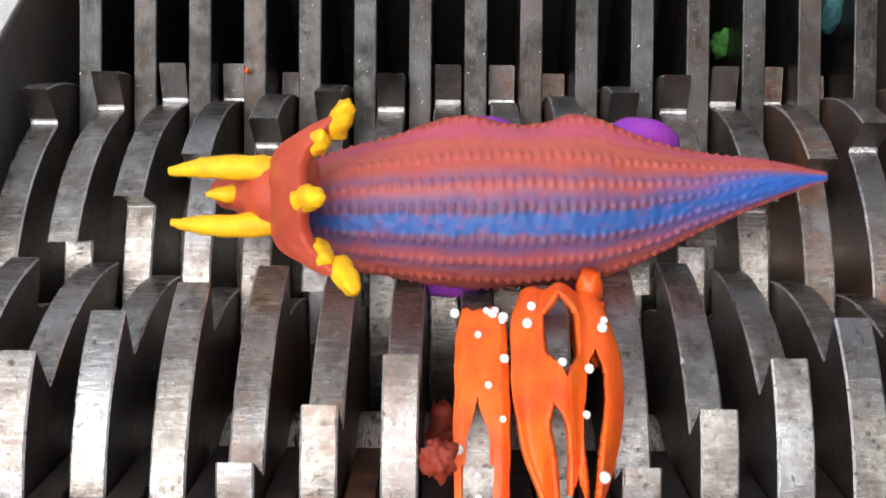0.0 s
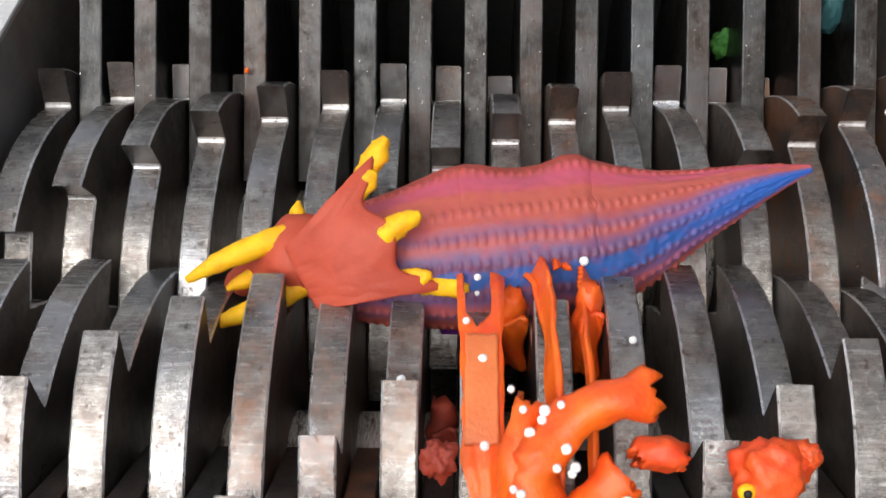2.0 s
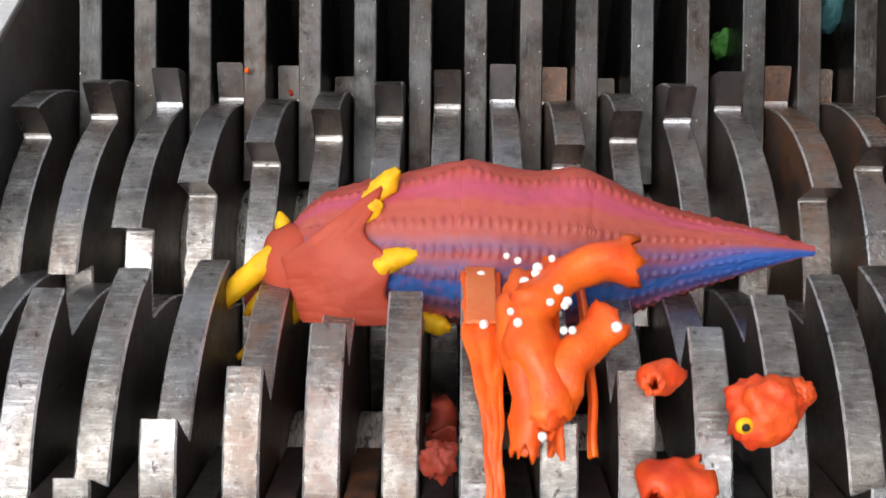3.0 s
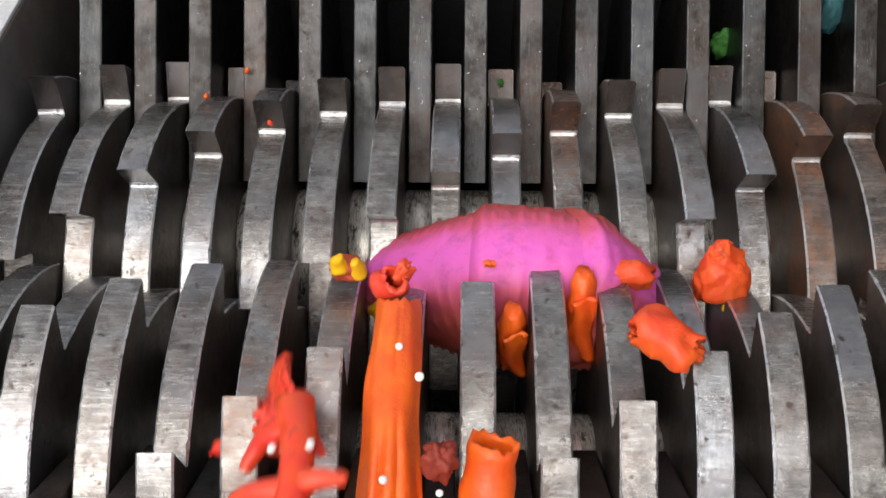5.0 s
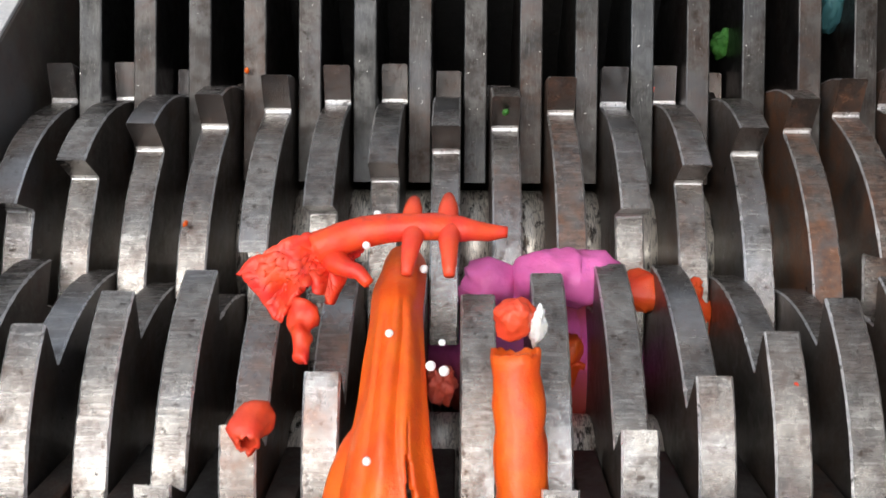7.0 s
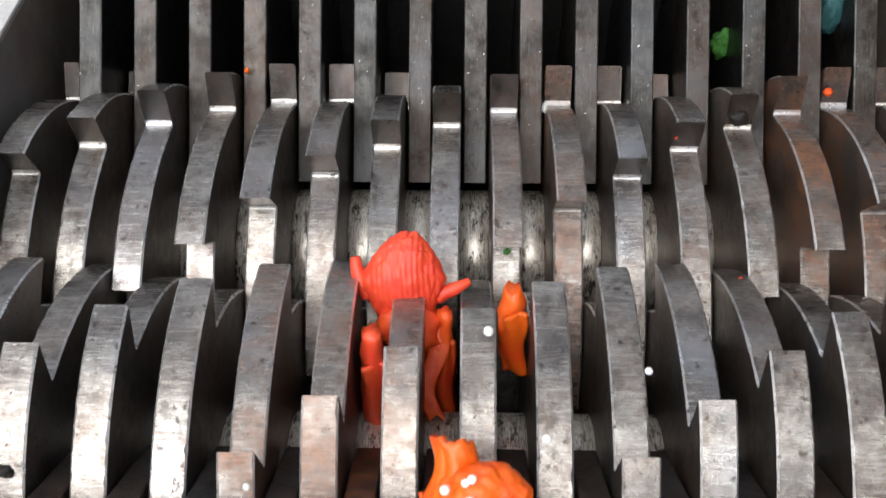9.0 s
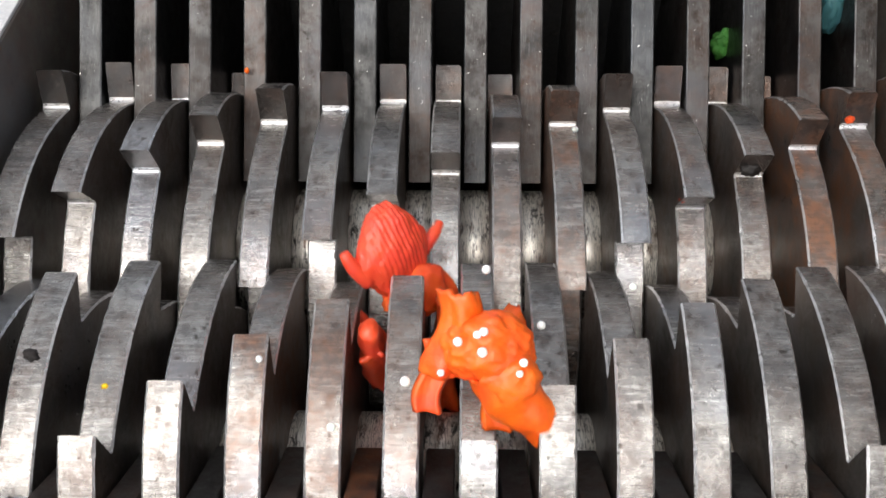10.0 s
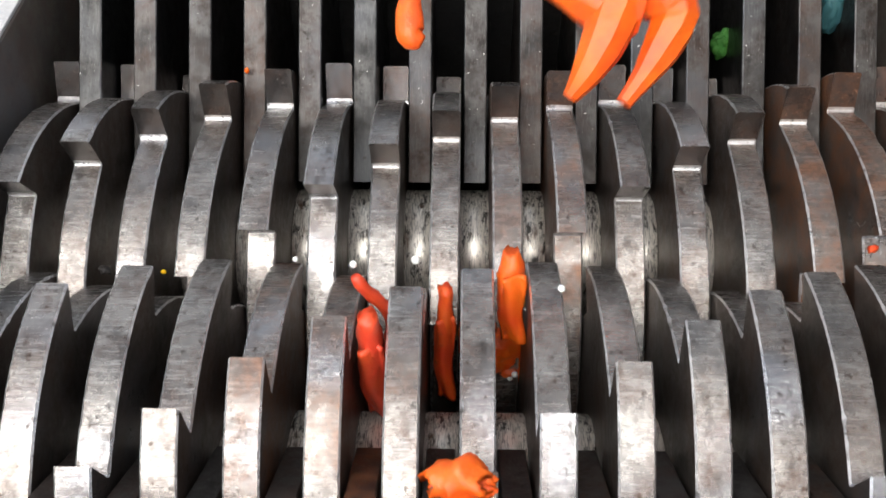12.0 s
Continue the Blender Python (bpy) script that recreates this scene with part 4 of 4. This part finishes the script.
    for foot, (fx, fy) in zip(FEET, ((-0.012, 0.030), (0.056, 0.0265), (-0.028, -0.036), (0.030, -0.036))):
        out = [(0, pose(fx, fy, -0.012)), (0.4, pose(fx, fy - 0.001, -0.014)), (0.9, pose(fx - 0.006, fy - 0.012, -0.022))] if fy > 0 else [(0, pose(fx, fy, -0.008)), (2.4, pose(fx, fy, -0.008))]
        walk(foot, out + [(4.0, pose(fx * 0.4, fy * 0.3, -0.008)), (12, pose(fx * 0.4, fy * 0.3, -0.008))])

    rows = {}

    def ride(ob, keys):
        rows[ob] = [(t, pose(0, -AXIS, 0, -d)) for t, d in keys]
        walk(ob, rows[ob])

    def carry(ob, keys):
        rows[ob] = [(t, pose(*c, *r)) for t, c, r in keys]
        walk(ob, rows[ob])

    ride(STRIP, [(0, 0), (1, 26.9), (2, 53.8), (3, 80.8), (4, 110), (4.8, 155), (5.5, 192), (6.5, 222), (12, 236)])
    ride(SLIT, [(0, 0), (1, 26.9), (2, 53.8), (3, 82), (4, 118), (4.8, 158), (5.5, 195), (6.5, 215), (12, 220)])
    ride(CURLED, [(0, -4), (1, 22), (2, 46), (3, 74), (3.2, 80), (4.0, 112), (4.8, 150), (5.5, 175), (6.5, 200), (12, 205)])
    ride(LEG, [(0, -50), (2, -20), (3.2, 35), (4.0, 72), (4.8, 95), (5.5, 100), (6.0, 110), (6.5, 121), (7.2, 126), (7.8, 155), (8.3, 205), (8.8, 285), (9.5, 320), (12, 325)])
    carry(CLAW, [(0, (-0.06, -0.215, -0.03), (40, 0, 0)), (3.2, (-0.06, -0.205, 0.0), (40, 0, 0)), (4.2, (-0.0509, -0.1637, 0.0856), (36, 0, -80)), (4.8, (-0.066, -0.156, 0.091), (24, 0, -95)), (5.0, (-0.063, -0.139, 0.105), (20, 0, -88)),
                 (5.2, (-0.0500, -0.0900, 0.1185), (14, 0, -14)), (5.5, (-0.0483, -0.0726, 0.1190), (8, 0, 2)), (6.0, (-0.0483, -0.0523, 0.1180), (4, 0, 0)), (6.5, (-0.0435, -0.0404, 0.1160), (2, 0, 0)), (7.2, (-0.0401, -0.0374, 0.1120), (0, 0, 3)),
                 (8.0, (-0.035, 0.0, 0.03), (-10, 40, 20)), (8.6, (-0.035, 0.0, -0.10), (0, 70, 40)), (9.2, (-0.04, 0.0, -0.15), (0, 70, 60)), (12, (-0.04, 0.0, -0.15), (0, 70, 60))])
    carry(EYE_CHUNK, [(0, (0.0969, -0.1694, 0.0683), (20, 0, 0)), (1.0, (0.0991, -0.1479, 0.0927), (0, 0, 10)), (1.5, (0.1003, -0.1376, 0.1019), (-20, 0, 10)), (2.0, (0.1033, -0.1350, 0.1034), (-30, 0, 0)), (2.5, (0.1042, -0.1293, 0.1063), (-30, 0, 0)),
                     (3.2, (0.1034, -0.1077, 0.1153), (-30, 10, 4)), (4.0, (0.1004, -0.0750, 0.1190), (-20, 40, 20)), (4.8, (0.1128, -0.0120, 0.0762), (-20, -70, 40)), (5.5, (0.1075, -0.0100, 0.0733), (-20, -60, 40)),
                     (6.0, (0.1073, -0.0080, 0.0644), (-20, -60, 40)), (6.5, (0.1089, -0.0050, 0.0495), (-20, -60, 40)), (7.5, (0.10, 0.0, 0.0), (-20, -60, 40)), (8.5, (0.10, 0.0, -0.15), (-20, -60, 40)), (12, (0.10, 0.0, -0.16), (-20, -60, 40))])
    carry(CHUNK_A, [(0, (0.0697, -0.1781, 0.0549), (0, 0, 0)), (2.0, (0.0682, -0.1600, 0.0822), (0, 0, 0)), (3.0, (0.0693, -0.1399, 0.1005), (0, 20, 40)), (3.2, (0.0689, -0.1286, 0.1067), (0, 20, 40)), (4.0, (0.0705, -0.1096, 0.1138), (10, 20, 20)),
                   (4.8, (0.0707, -0.0895, 0.1165), (20, 20, 0)), (5.5, (0.0690, -0.0688, 0.1166), (20, 15, -10)), (6.0, (0.0795, -0.0300, 0.0836), (20, 10, -10)), (6.5, (0.0829, -0.0100, 0.0681), (20, -10, 10)), (7.2, (0.0807, -0.0050, 0.0491), (20, -10, 10)),
                   (8.0, (0.075, 0.0, -0.03), (20, -10, 10)), (9, (0.075, 0.0, -0.16), (20, -10, 10)), (12, (0.075, 0.0, -0.16), (20, -10, 10))])
    carry(CHUNK_B, [(0, (0.0548, -0.1673, 0.0711), (0, 0, 0)), (1.0, (0.0607, -0.1472, 0.0907), (0, 0, 0)), (1.5, (0.0610, -0.1378, 0.0971), (0, 0, 0)), (2.5, (0.0696, -0.1163, 0.1074), (0, 40, 50)), (3.2, (0.0680, -0.0942, 0.1129), (0, 40, 60)),
                   (4.0, (0.0662, -0.0675, 0.1135), (0, 40, 60)), (4.8, (0.0702, -0.0250, 0.0900), (0, 20, 20)), (5.5, (0.0653, -0.0120, 0.0718), (0, 20, 20)), (6.5, (0.0645, -0.0050, 0.0489), (0, 20, 20)), (8.0, (0.06, 0.0, -0.08), (0, 20, 20)), (9, (0.05, 0.02, -0.17), (0, 20, 20)), (12, (0.05, 0.02, -0.17), (0, 20, 20))])
    carry(CHUNK_C, [(0, (-0.0849, -0.1749, 0.0565), (0, 60, 0)), (4.8, (-0.0845, -0.1537, 0.0827), (0, 60, 0)), (5.5, (-0.0832, -0.1407, 0.0917), (0, 60, 0)), (6.0, (-0.0850, -0.1377, 0.0937), (0, 40, 40)), (6.5, (-0.0849, -0.1336, 0.0962), (0, 20, 70)), (7.2, (-0.0812, -0.1114, 0.1049), (0, 20, 80)),
                   (8.0, (-0.0780, -0.0690, 0.1096), (0, 80, 30)), (8.5, (-0.09, 0.0, 0.02), (0, 80, 30)), (9.2, (-0.09, 0.0, -0.16), (0, 80, 30)), (12, (-0.09, 0.0, -0.16), (0, 80, 30))])
    carry(CHUNK_D, [(0, (-0.0061, -0.1814, 0.0459), (0, 0, 0)), (10.5, (-0.0065, -0.1592, 0.0787), (0, 0, 0)), (11.5, (-0.0065, -0.1520, 0.0856), (0, 0, 10)), (12, (-0.0073, -0.1363, 0.0969), (0, 0, 0))])
    carry(GAP_TUBE, [(0, (0.0073, -0.1808, 0.0449), (30, 0, -20)), (4.0, (0.0036, -0.1586, 0.0779), (20, 0, -20)), (4.8, (0.0029, -0.1441, 0.0917), (10, 0, -18)), (5.5, (0.0048, -0.1263, 0.1044), (5, 0, -14)), (6.0, (0.0107, -0.1180, 0.1068), (0, 0, -8)), (6.5, (0.0147, -0.1099, 0.1064), (0, 0, 0)), (7.2, (0.0145, -0.1035, 0.1050), (0, 0, 2)),
                    (8.0, (0.02, -0.02, 0.03), (-20, 0, 2)), (8.6, (0.0, 0.0, -0.05), (-40, 0, 2)), (9.2, (0.0, 0.0, -0.15), (-40, 0, 2)), (12, (0.0, 0.0, -0.15), (-40, 0, 2))])
    for ob, (cx, cy, cz) in ((CAP, (-0.001, 0.020, 0.024)), (CORE, (0.0075, 0.019, 0.021))):
        tucked, out = pose(0.0, -0.002, 0.0), pose(cx, cy, cz)
        walk(ob, [(0, tucked), (5.5, tucked), (6.2, out), (12, out)])
    carry(RIBBED, [(0, (-0.03, -0.205, -0.05), (0, 0, 0)), (6.5, (-0.03, -0.205, -0.02), (0, 0, 0)), (7.6, (-0.0294, -0.1543, 0.0927), (-40, 0, 0)), (8.3, (-0.0301, -0.0994, 0.1191), (-30, 0, 0)), (8.8, (-0.0318, -0.0220, 0.0823), (-30, 0, 0)), (9.5, (-0.0325, -0.0180, 0.0796), (-30, 0, 2)), (9.8, (-0.0346, -0.0160, 0.0812), (-28, 0, 10)),
                  (10.1, (-0.0400, -0.0100, 0.0950), (-25, 0, 60)), (10.5, (-0.0444, -0.0060, 0.0935), (-25, 0, 82)), (11.0, (-0.0435, -0.0050, 0.0668), (-20, 0, 85)), (11.5, (-0.0482, -0.0030, 0.0499), (-20, 0, 85)), (12, (-0.0539, -0.0020, 0.0056), (-20, 0, 85))])
    carry(CRUMPLED, [(0, (0.0, -0.205, -0.06), (0, 0, 0)), (7.6, (0.0, -0.20, -0.02), (0, 0, 0)), (8.4, (-0.0046, -0.1566, 0.0935), (-40, 0, 0)), (8.8, (-0.0017, -0.1523, 0.0956), (-40, 0, -10)), (9.0, (0.0007, -0.1462, 0.1001), (-40, 0, -8)), (9.2, (0.0038, -0.1304, 0.1102), (-38, 0, -5)), (9.5, (0.0012, -0.1106, 0.1166), (-35, 0, 0)), (9.8, (0.0019, -0.0990, 0.1192), (-30, 4, 0)), (10.1, (0.0024, -0.0888, 0.1195), (-25, 8, 0)),
                     (10.5, (0.0017, -0.0769, 0.1190), (-18, 12, 0)), (11.0, (0.0037, -0.0240, 0.0754), (0, 14, 0)), (11.5, (0.0052, -0.0120, 0.0603), (10, 16, 0)), (12, (0.0092, -0.0040, 0.0178), (20, 18, 0))])
    walk(STRAND, [(t, pose(0, 0, 0, rx, ry, 0)) for t, rx, ry in ((0, 0, 0), (9.5, 0, 0), (9.8, 5, -25), (10.1, 30, -42), (10.5, 80, -40), (11.0, 50, -30), (11.5, 30, -20), (12, 15, -10))])
    carry(COMB_SCRAP, [(0, (-0.0145, -0.1375, 0.1126), (0, 0, 0)), (5.0, (-0.0145, -0.1378, 0.1119), (0, 0, 20)), (6.0, (-0.0147, -0.1157, 0.0927), (0, 0, 40)), (7.2, (-0.0153, -0.0816, 0.0979), (0, 0, 40)), (8.2, (-0.015, 0.0, 0.0), (0, 0, 40)), (9, (-0.015, 0.01, -0.17), (0, 0, 40)), (12, (-0.015, 0.01, -0.17), (0, 0, 40))])
    carry(WEDGED_A, [(0, (0.0150, -0.012, -0.0300), (0, 0, 0)), (1.5, (0.0150, -0.0394, 0.0801), (10, 0, 0)), (3.2, (0.0150, -0.0424, 0.0779), (10, 0, 0)), (5.5, (0.0150, -0.0465, 0.0751), (20, 0, 0)), (6.5, (0.0150, -0.0565, 0.0681), (20, 0, 0)), (7.5, (0.015, 0.0, -0.03), (20, 0, 0)), (8.2, (0.0150, -0.0485, 0.0737), (10, 0, 0)), (9.0, (0.0150, -0.0404, 0.0793), (0, 0, 0)), (10.0, (0.0150, -0.0485, 0.0737), (0, 0, 0)), (11.0, (0.0150, -0.0465, 0.0751), (0, 0, 0)), (12, (0.0150, -0.0210, 0.0805), (-10, 0, 0))])
    carry(WEDGED_B, [(0, (0.0450, -0.0476, 0.0948), (0, 0, 0)), (2.0, (0.0450, -0.0512, 0.0917), (0, 0, 0)), (3.2, (0.045, 0.0, 0.0), (0, 0, 0)), (4.8, (0.0450, -0.0315, 0.0810), (0, 0, 0)), (5.5, (0.0450, -0.0333, 0.0794), (0, 0, 0)), (6.5, (0.0450, -0.0402, 0.0645), (0, 0, 0)), (7.5, (0.045, 0.0, -0.03), (0, 0, 0)), (9, (0.045, 0.02, -0.17), (0, 0, 0)), (12, (0.045, 0.02, -0.17), (0, 0, 0))])
    carry(WEDGED_D, [(0, (-0.045, 0.02, -0.17), (0, 0, 0)), (7.0, (-0.045, 0.0, -0.10), (0, 0, 0)), (8.6, (-0.0450, -0.0599, 0.0500), (0, 0, 0)), (9.5, (-0.0450, -0.0551, 0.0660), (20, 0, 0)), (10.5, (-0.0450, -0.0607, 0.0880), (30, 0, 0)), (11.3, (-0.0450, -0.0636, 0.0937), (30, 0, 0)), (12, (-0.0450, -0.0625, 0.0818), (15, 0, 0))])
    carry(WEDGED_C, [(0, (-0.0150, -0.0816, 0.0500), (0, 0, 0)), (3.2, (-0.0150, -0.0808, 0.0530), (0, 0, 0)), (5.5, (-0.0150, 0.0100, -0.0700), (0, 0, 0)), (7.5, (-0.015, 0.0, 0.0), (0, 0, 0)), (9.0, (-0.0150, -0.0254, 0.0300), (0, 0, 0)), (10.5, (-0.0150, -0.0223, 0.0429), (0, 0, 0)), (12, (-0.0150, 0.0100, -0.0900), (0, 0, 0))])
    carry(HORN_SCRAP, [(0, (-0.05, 0.0, -0.16), (0, 0, 0)), (3.4, (-0.056, 0.0, -0.05), (0, 0, 0)), (4.4, (-0.0575, -0.018, 0.080), (0, 0, 0)), (4.8, (-0.0575, -0.02, 0.087), (0, 0, 0)), (5.5, (-0.0545, -0.02, 0.088), (0, 10, 0)), (6.0, (-0.054, -0.012, 0.06), (0, 30, 0)), (7.0, (-0.054, 0.0, -0.08), (0, 40, 0)), (12, (-0.054, 0.0, -0.16), (0, 40, 0))])
    carry(CHUNK_E, [(0, (-0.036, -0.20, -0.06), (0, 0, 0)), (3.4, (-0.036, -0.185, 0.03), (0, -60, 0)), (4.2, (-0.036, -0.10, 0.112), (20, -60, 0)), (4.8, (-0.036, -0.054, 0.108), (30, -70, 0)), (5.1, (-0.036, -0.046, 0.104), (30, -70, 0)), (5.6, (-0.042, -0.03, 0.080), (20, -70, 0)), (6.5, (-0.045, 0.0, -0.02), (0, -70, 0)), (7.4, (-0.045, 0.0, -0.16), (0, -70, 0)), (12, (-0.045, 0.0, -0.16), (0, -70, 0))])
    carry(WEDGED_E, [(0, (-0.015, 0.01, -0.16), (0, 0, 0)), (7.8, (-0.015, 0.0, -0.10), (0, 0, 0)), (8.8, (-0.0150, -0.036, 0.045), (0, 0, 0)), (9.5, (-0.0150, -0.036, 0.052), (0, 0, 10)), (10.5, (-0.0150, -0.030, 0.058), (0, 0, 10)), (11.5, (-0.0150, -0.024, 0.056), (0, 0, 0)), (12, (-0.0150, -0.022, 0.050), (0, 0, 0))])
    carry(TORN_SKIN, [(0, (0.03, 0.0, -0.16), (0, 0, 0)), (4.5, (0.03, 0.0, -0.12), (0, 0, 0)), (5.6, (0.027, 0.0, 0.040), (0, 0, 0)), (6.4, (0.027, -0.004, 0.052), (0, 0, 0)), (6.8, (0.032, -0.008, 0.069), (0, 0, 0)), (7.2, (0.032, -0.010, 0.068), (0, 0, 0)), (7.9, (0.027, -0.006, 0.02), (0, 10, 0)), (8.6, (0.02, 0.0, -0.12), (0, 20, 0)), (12, (0.02, 0.0, -0.16), (0, 20, 0))])
    carry(RED_STRAND, [(0, (-0.045, 0.02, -0.14), (0, 0, 0)), (8.0, (-0.045, 0.0, -0.10), (0, 0, 0)), (10.0, (-0.045, -0.025, 0.05), (0, 0, 0)), (11.0, (-0.042, -0.030, 0.078), (0, 40, 0)), (11.5, (-0.043, -0.030, 0.080), (0, 20, 0)), (12, (-0.0440, -0.030, 0.079), (0, 0, 0))])
    carry(FALLING, [(0, (0.10, 0.20, 0.60), (45, 0, 0)), (11.0, (0.10, 0.19, 0.50), (45, 0, -30)), (11.5, (0.1019, 0.0500, 0.2530), (45, 0, -25)), (11.7, (0.0913, 0.0500, 0.2207), (45, 0, -10)), (12, (0.0647, 0.0500, 0.1712), (45, 0, 0))])
    carry(FALLING_TOE, [(0, (-0.02, 0.20, 0.60), (45, 0, 0)), (11.0, (-0.02, 0.19, 0.50), (45, 0, 0)), (11.7, (-0.0273, 0.0500, 0.2052), (45, 0, -25)), (12, (-0.0287, 0.0500, 0.1751), (45, 0, 0))])

    # beads cling to what carries them
    rng = random.Random(5)

    def beads(host, spots):
        for spot in spots:
            s = 0.8 + 0.45 * rng.random()
            b = copy_thing(BEAD, Matrix.Translation(spot))
            b.scale = (s, s, s)
            walk(b, [(t, m @ Matrix.Translation(spot)) for t, m in rows[host]])

    rows[FRONT] = front
    rows[REAR] = rear
    beads(STRIP, [on_rim(rng.uniform(-0.010, 0.011), a, 0.1105) for a in (97, 96, 97, 95, 96, 94, 96, 90, 84, 78, 71, 65, 56, 40, 30, 12)])
    beads(SLIT, [on_rim(0.031 + x, a, r) for x, a, r in ((0.018, 93, 0.113), (0.017, 91, 0.113), (0.000, 81, 0.118), (0.010, 80, 0.117), (0.008, 71, 0.117), (-0.012, 92, 0.113), (-0.010, 97, 0.113), (0.014, 60, 0.115))])
    beads(CURLED, [on_rim(rng.uniform(0.010, 0.034), rng.uniform(8, 28), rng.uniform(0.131, 0.136)) for k in range(15)] + [on_rim(0.05, 10, 0.132), on_rim(0.022, -8, 0.126)])
    beads(LEG, [on_rim(x, a, 0.1215) for x, a in ((-0.034, -38), (-0.030, -14), (-0.022, -20), (-0.018, -45), (-0.040, -62), (-0.030, -70), (-0.014, -40), (-0.013, -46))])
    beads(CRUMPLED, [(-0.012, -0.013, 0.006), (-0.003, -0.016, 0.004), (0.012, -0.014, -0.004), (0.013, -0.013, 0.0), (-0.016, -0.006, -0.010), (0.004, -0.024, -0.030)] + [(rng.uniform(-0.006, 0.016), -0.011 - rng.uniform(0, 0.004), rng.uniform(-0.004, 0.012)) for k in range(2)])
    beads(GAP_TUBE, [(0.004, -0.036, -0.024), (0.0, 0.004, 0.012)])
    beads(CLAW, [(0.006, 0.006, 0.013), (0.0, 0.010, 0.014), (-0.004, -0.006, 0.012)])
    # beads lying on the rims go round with the shafts
    beads(FRONT, [on_rim(x, a, r) for x, a, r in ((-0.03, 28, 0.1), (0.0, 60, 0.1), (0.033, 20, 0.103), (0.062, 40, 0.1), (-0.062, 8, 0.1), (-0.09, -60, 0.1), (0.004, -150, 0.107), (-0.028, -190, 0.107), (0.025, -175, 0.107), (-0.055, -200, 0.107), (0.035, -215, 0.107), (-0.085, -185, 0.107), (0.065, -160, 0.107))])
    walk(BEAD, [(0, Matrix.Translation((-0.0750, -0.1415, 0.1029))), (12, Matrix.Translation((-0.0750, -0.1415, 0.1029)))])
    # loose beads thrown up by the cutters
    for ks in (((0, (0.10, 0.02, 0.05)), (1.2, (0.13, 0.0, 0.06)), (1.6, (0.1757, 0.0800, 0.1172)), (2.0, (0.1609, 0.0300, 0.0615)), (2.5, (0.1495, 0.1000, 0.1037)), (3.0, (0.24, 0.10, 0.3)), (12, (0.24, 0.10, 0.3))),
               ((0, (0.15, 0.03, 0.02)), (1.0, (0.16, 0.03, 0.05)), (1.5, (0.1896, 0.1000, 0.0898)), (2.5, (0.1955, 0.0800, 0.0855)), (3.2, (0.21, 0.0, 0.0)), (12, (0.21, 0.0, -0.1))),
               ((0, (-0.01, 0.02, -0.05)), (8.6, (0.03, 0.0, 0.03)), (9.2, (0.0392, 0.1000, 0.1323)), (9.5, (0.0483, 0.0900, 0.0971)), (10.5, (0.0516, 0.0800, 0.0827)), (11.0, (0.0534, 0.0700, 0.0703)), (12, (0.0560, 0.0600, 0.0307)))):
        b = copy_thing(BEAD, Matrix.Translation(ks[0][1]))
        walk(b, [(t, Matrix.Translation(c)) for t, c in ks])
    # crumbs stuck to the cutters go round with them
    def stuck(ob, path, sgn, rate, t0, place, spin):
        back = pose(0, sgn * AXIS, 0, sgn * rate * t0).inverted() @ Matrix.Translation(place) @ pose(0, 0, 0, *spin)
        walk(ob, [(t, m @ back) for t, m in path])

    for k, (size, mat, label, on_rear, t0, place) in enumerate((
            (0.0030, BLACK, "black greasy crumb stuck on a cutter rim", False, 10.5, (-0.1767, -0.0603, 0.0999)), (0.0013, YELLOW, "tiny yellow crumb stuck on a cutter rim", False, 10.5, (-0.1447, -0.0735, 0.1004)),
            (0.0050, BLACK, "black greasy lump stuck under a cutter tooth", True, 10.5, (0.1347, 0.0344, 0.0804)), (0.0028, ORANGE_RED, "orange crumb stuck on a rusty cutter", True, 10.5, (0.1891, 0.0642, 0.0930)),
            (0.0022, RED, "red crumb stuck on a cutter edge", True, 10.5, (0.0999, 0.0184, 0.0719)), (0.0016, YELLOW, "tiny yellow crumb stuck on a cutter rim", False, 10.5, (-0.1474, -0.1085, 0.0937)),
            (0.0020, RED, "red crumb stuck on a cutter edge", True, 5.5, (-0.1050, 0.0613, 0.0899)), (0.0018, ORANGE, "tiny orange crumb stuck on a cutter rim", True, 5.5, (-0.1386, 0.0711, 0.0997)),
            (0.0022, GREEN, "tiny green crumb stuck on a cutter rim", True, 9.0, (0.0149, 0.0094, 0.0705)), (0.0014, RED, "tiny red crumb on a cutter tooth", False, 6.5, (0.1227, -0.1135, 0.0930)))):
        c = lump("crumb", (size, size * 0.8, size * 0.6), mat, 0.5, 1.8, 60 + k, cuts=2)
        tagged(c, label, "crumb", "crumbs on the cutters")
        stuck(c, rear if on_rear else front, 1 if on_rear else -1, 22.74 if on_rear else 26.92, t0, place, (40 * k, 20, 10 * k))


motions()
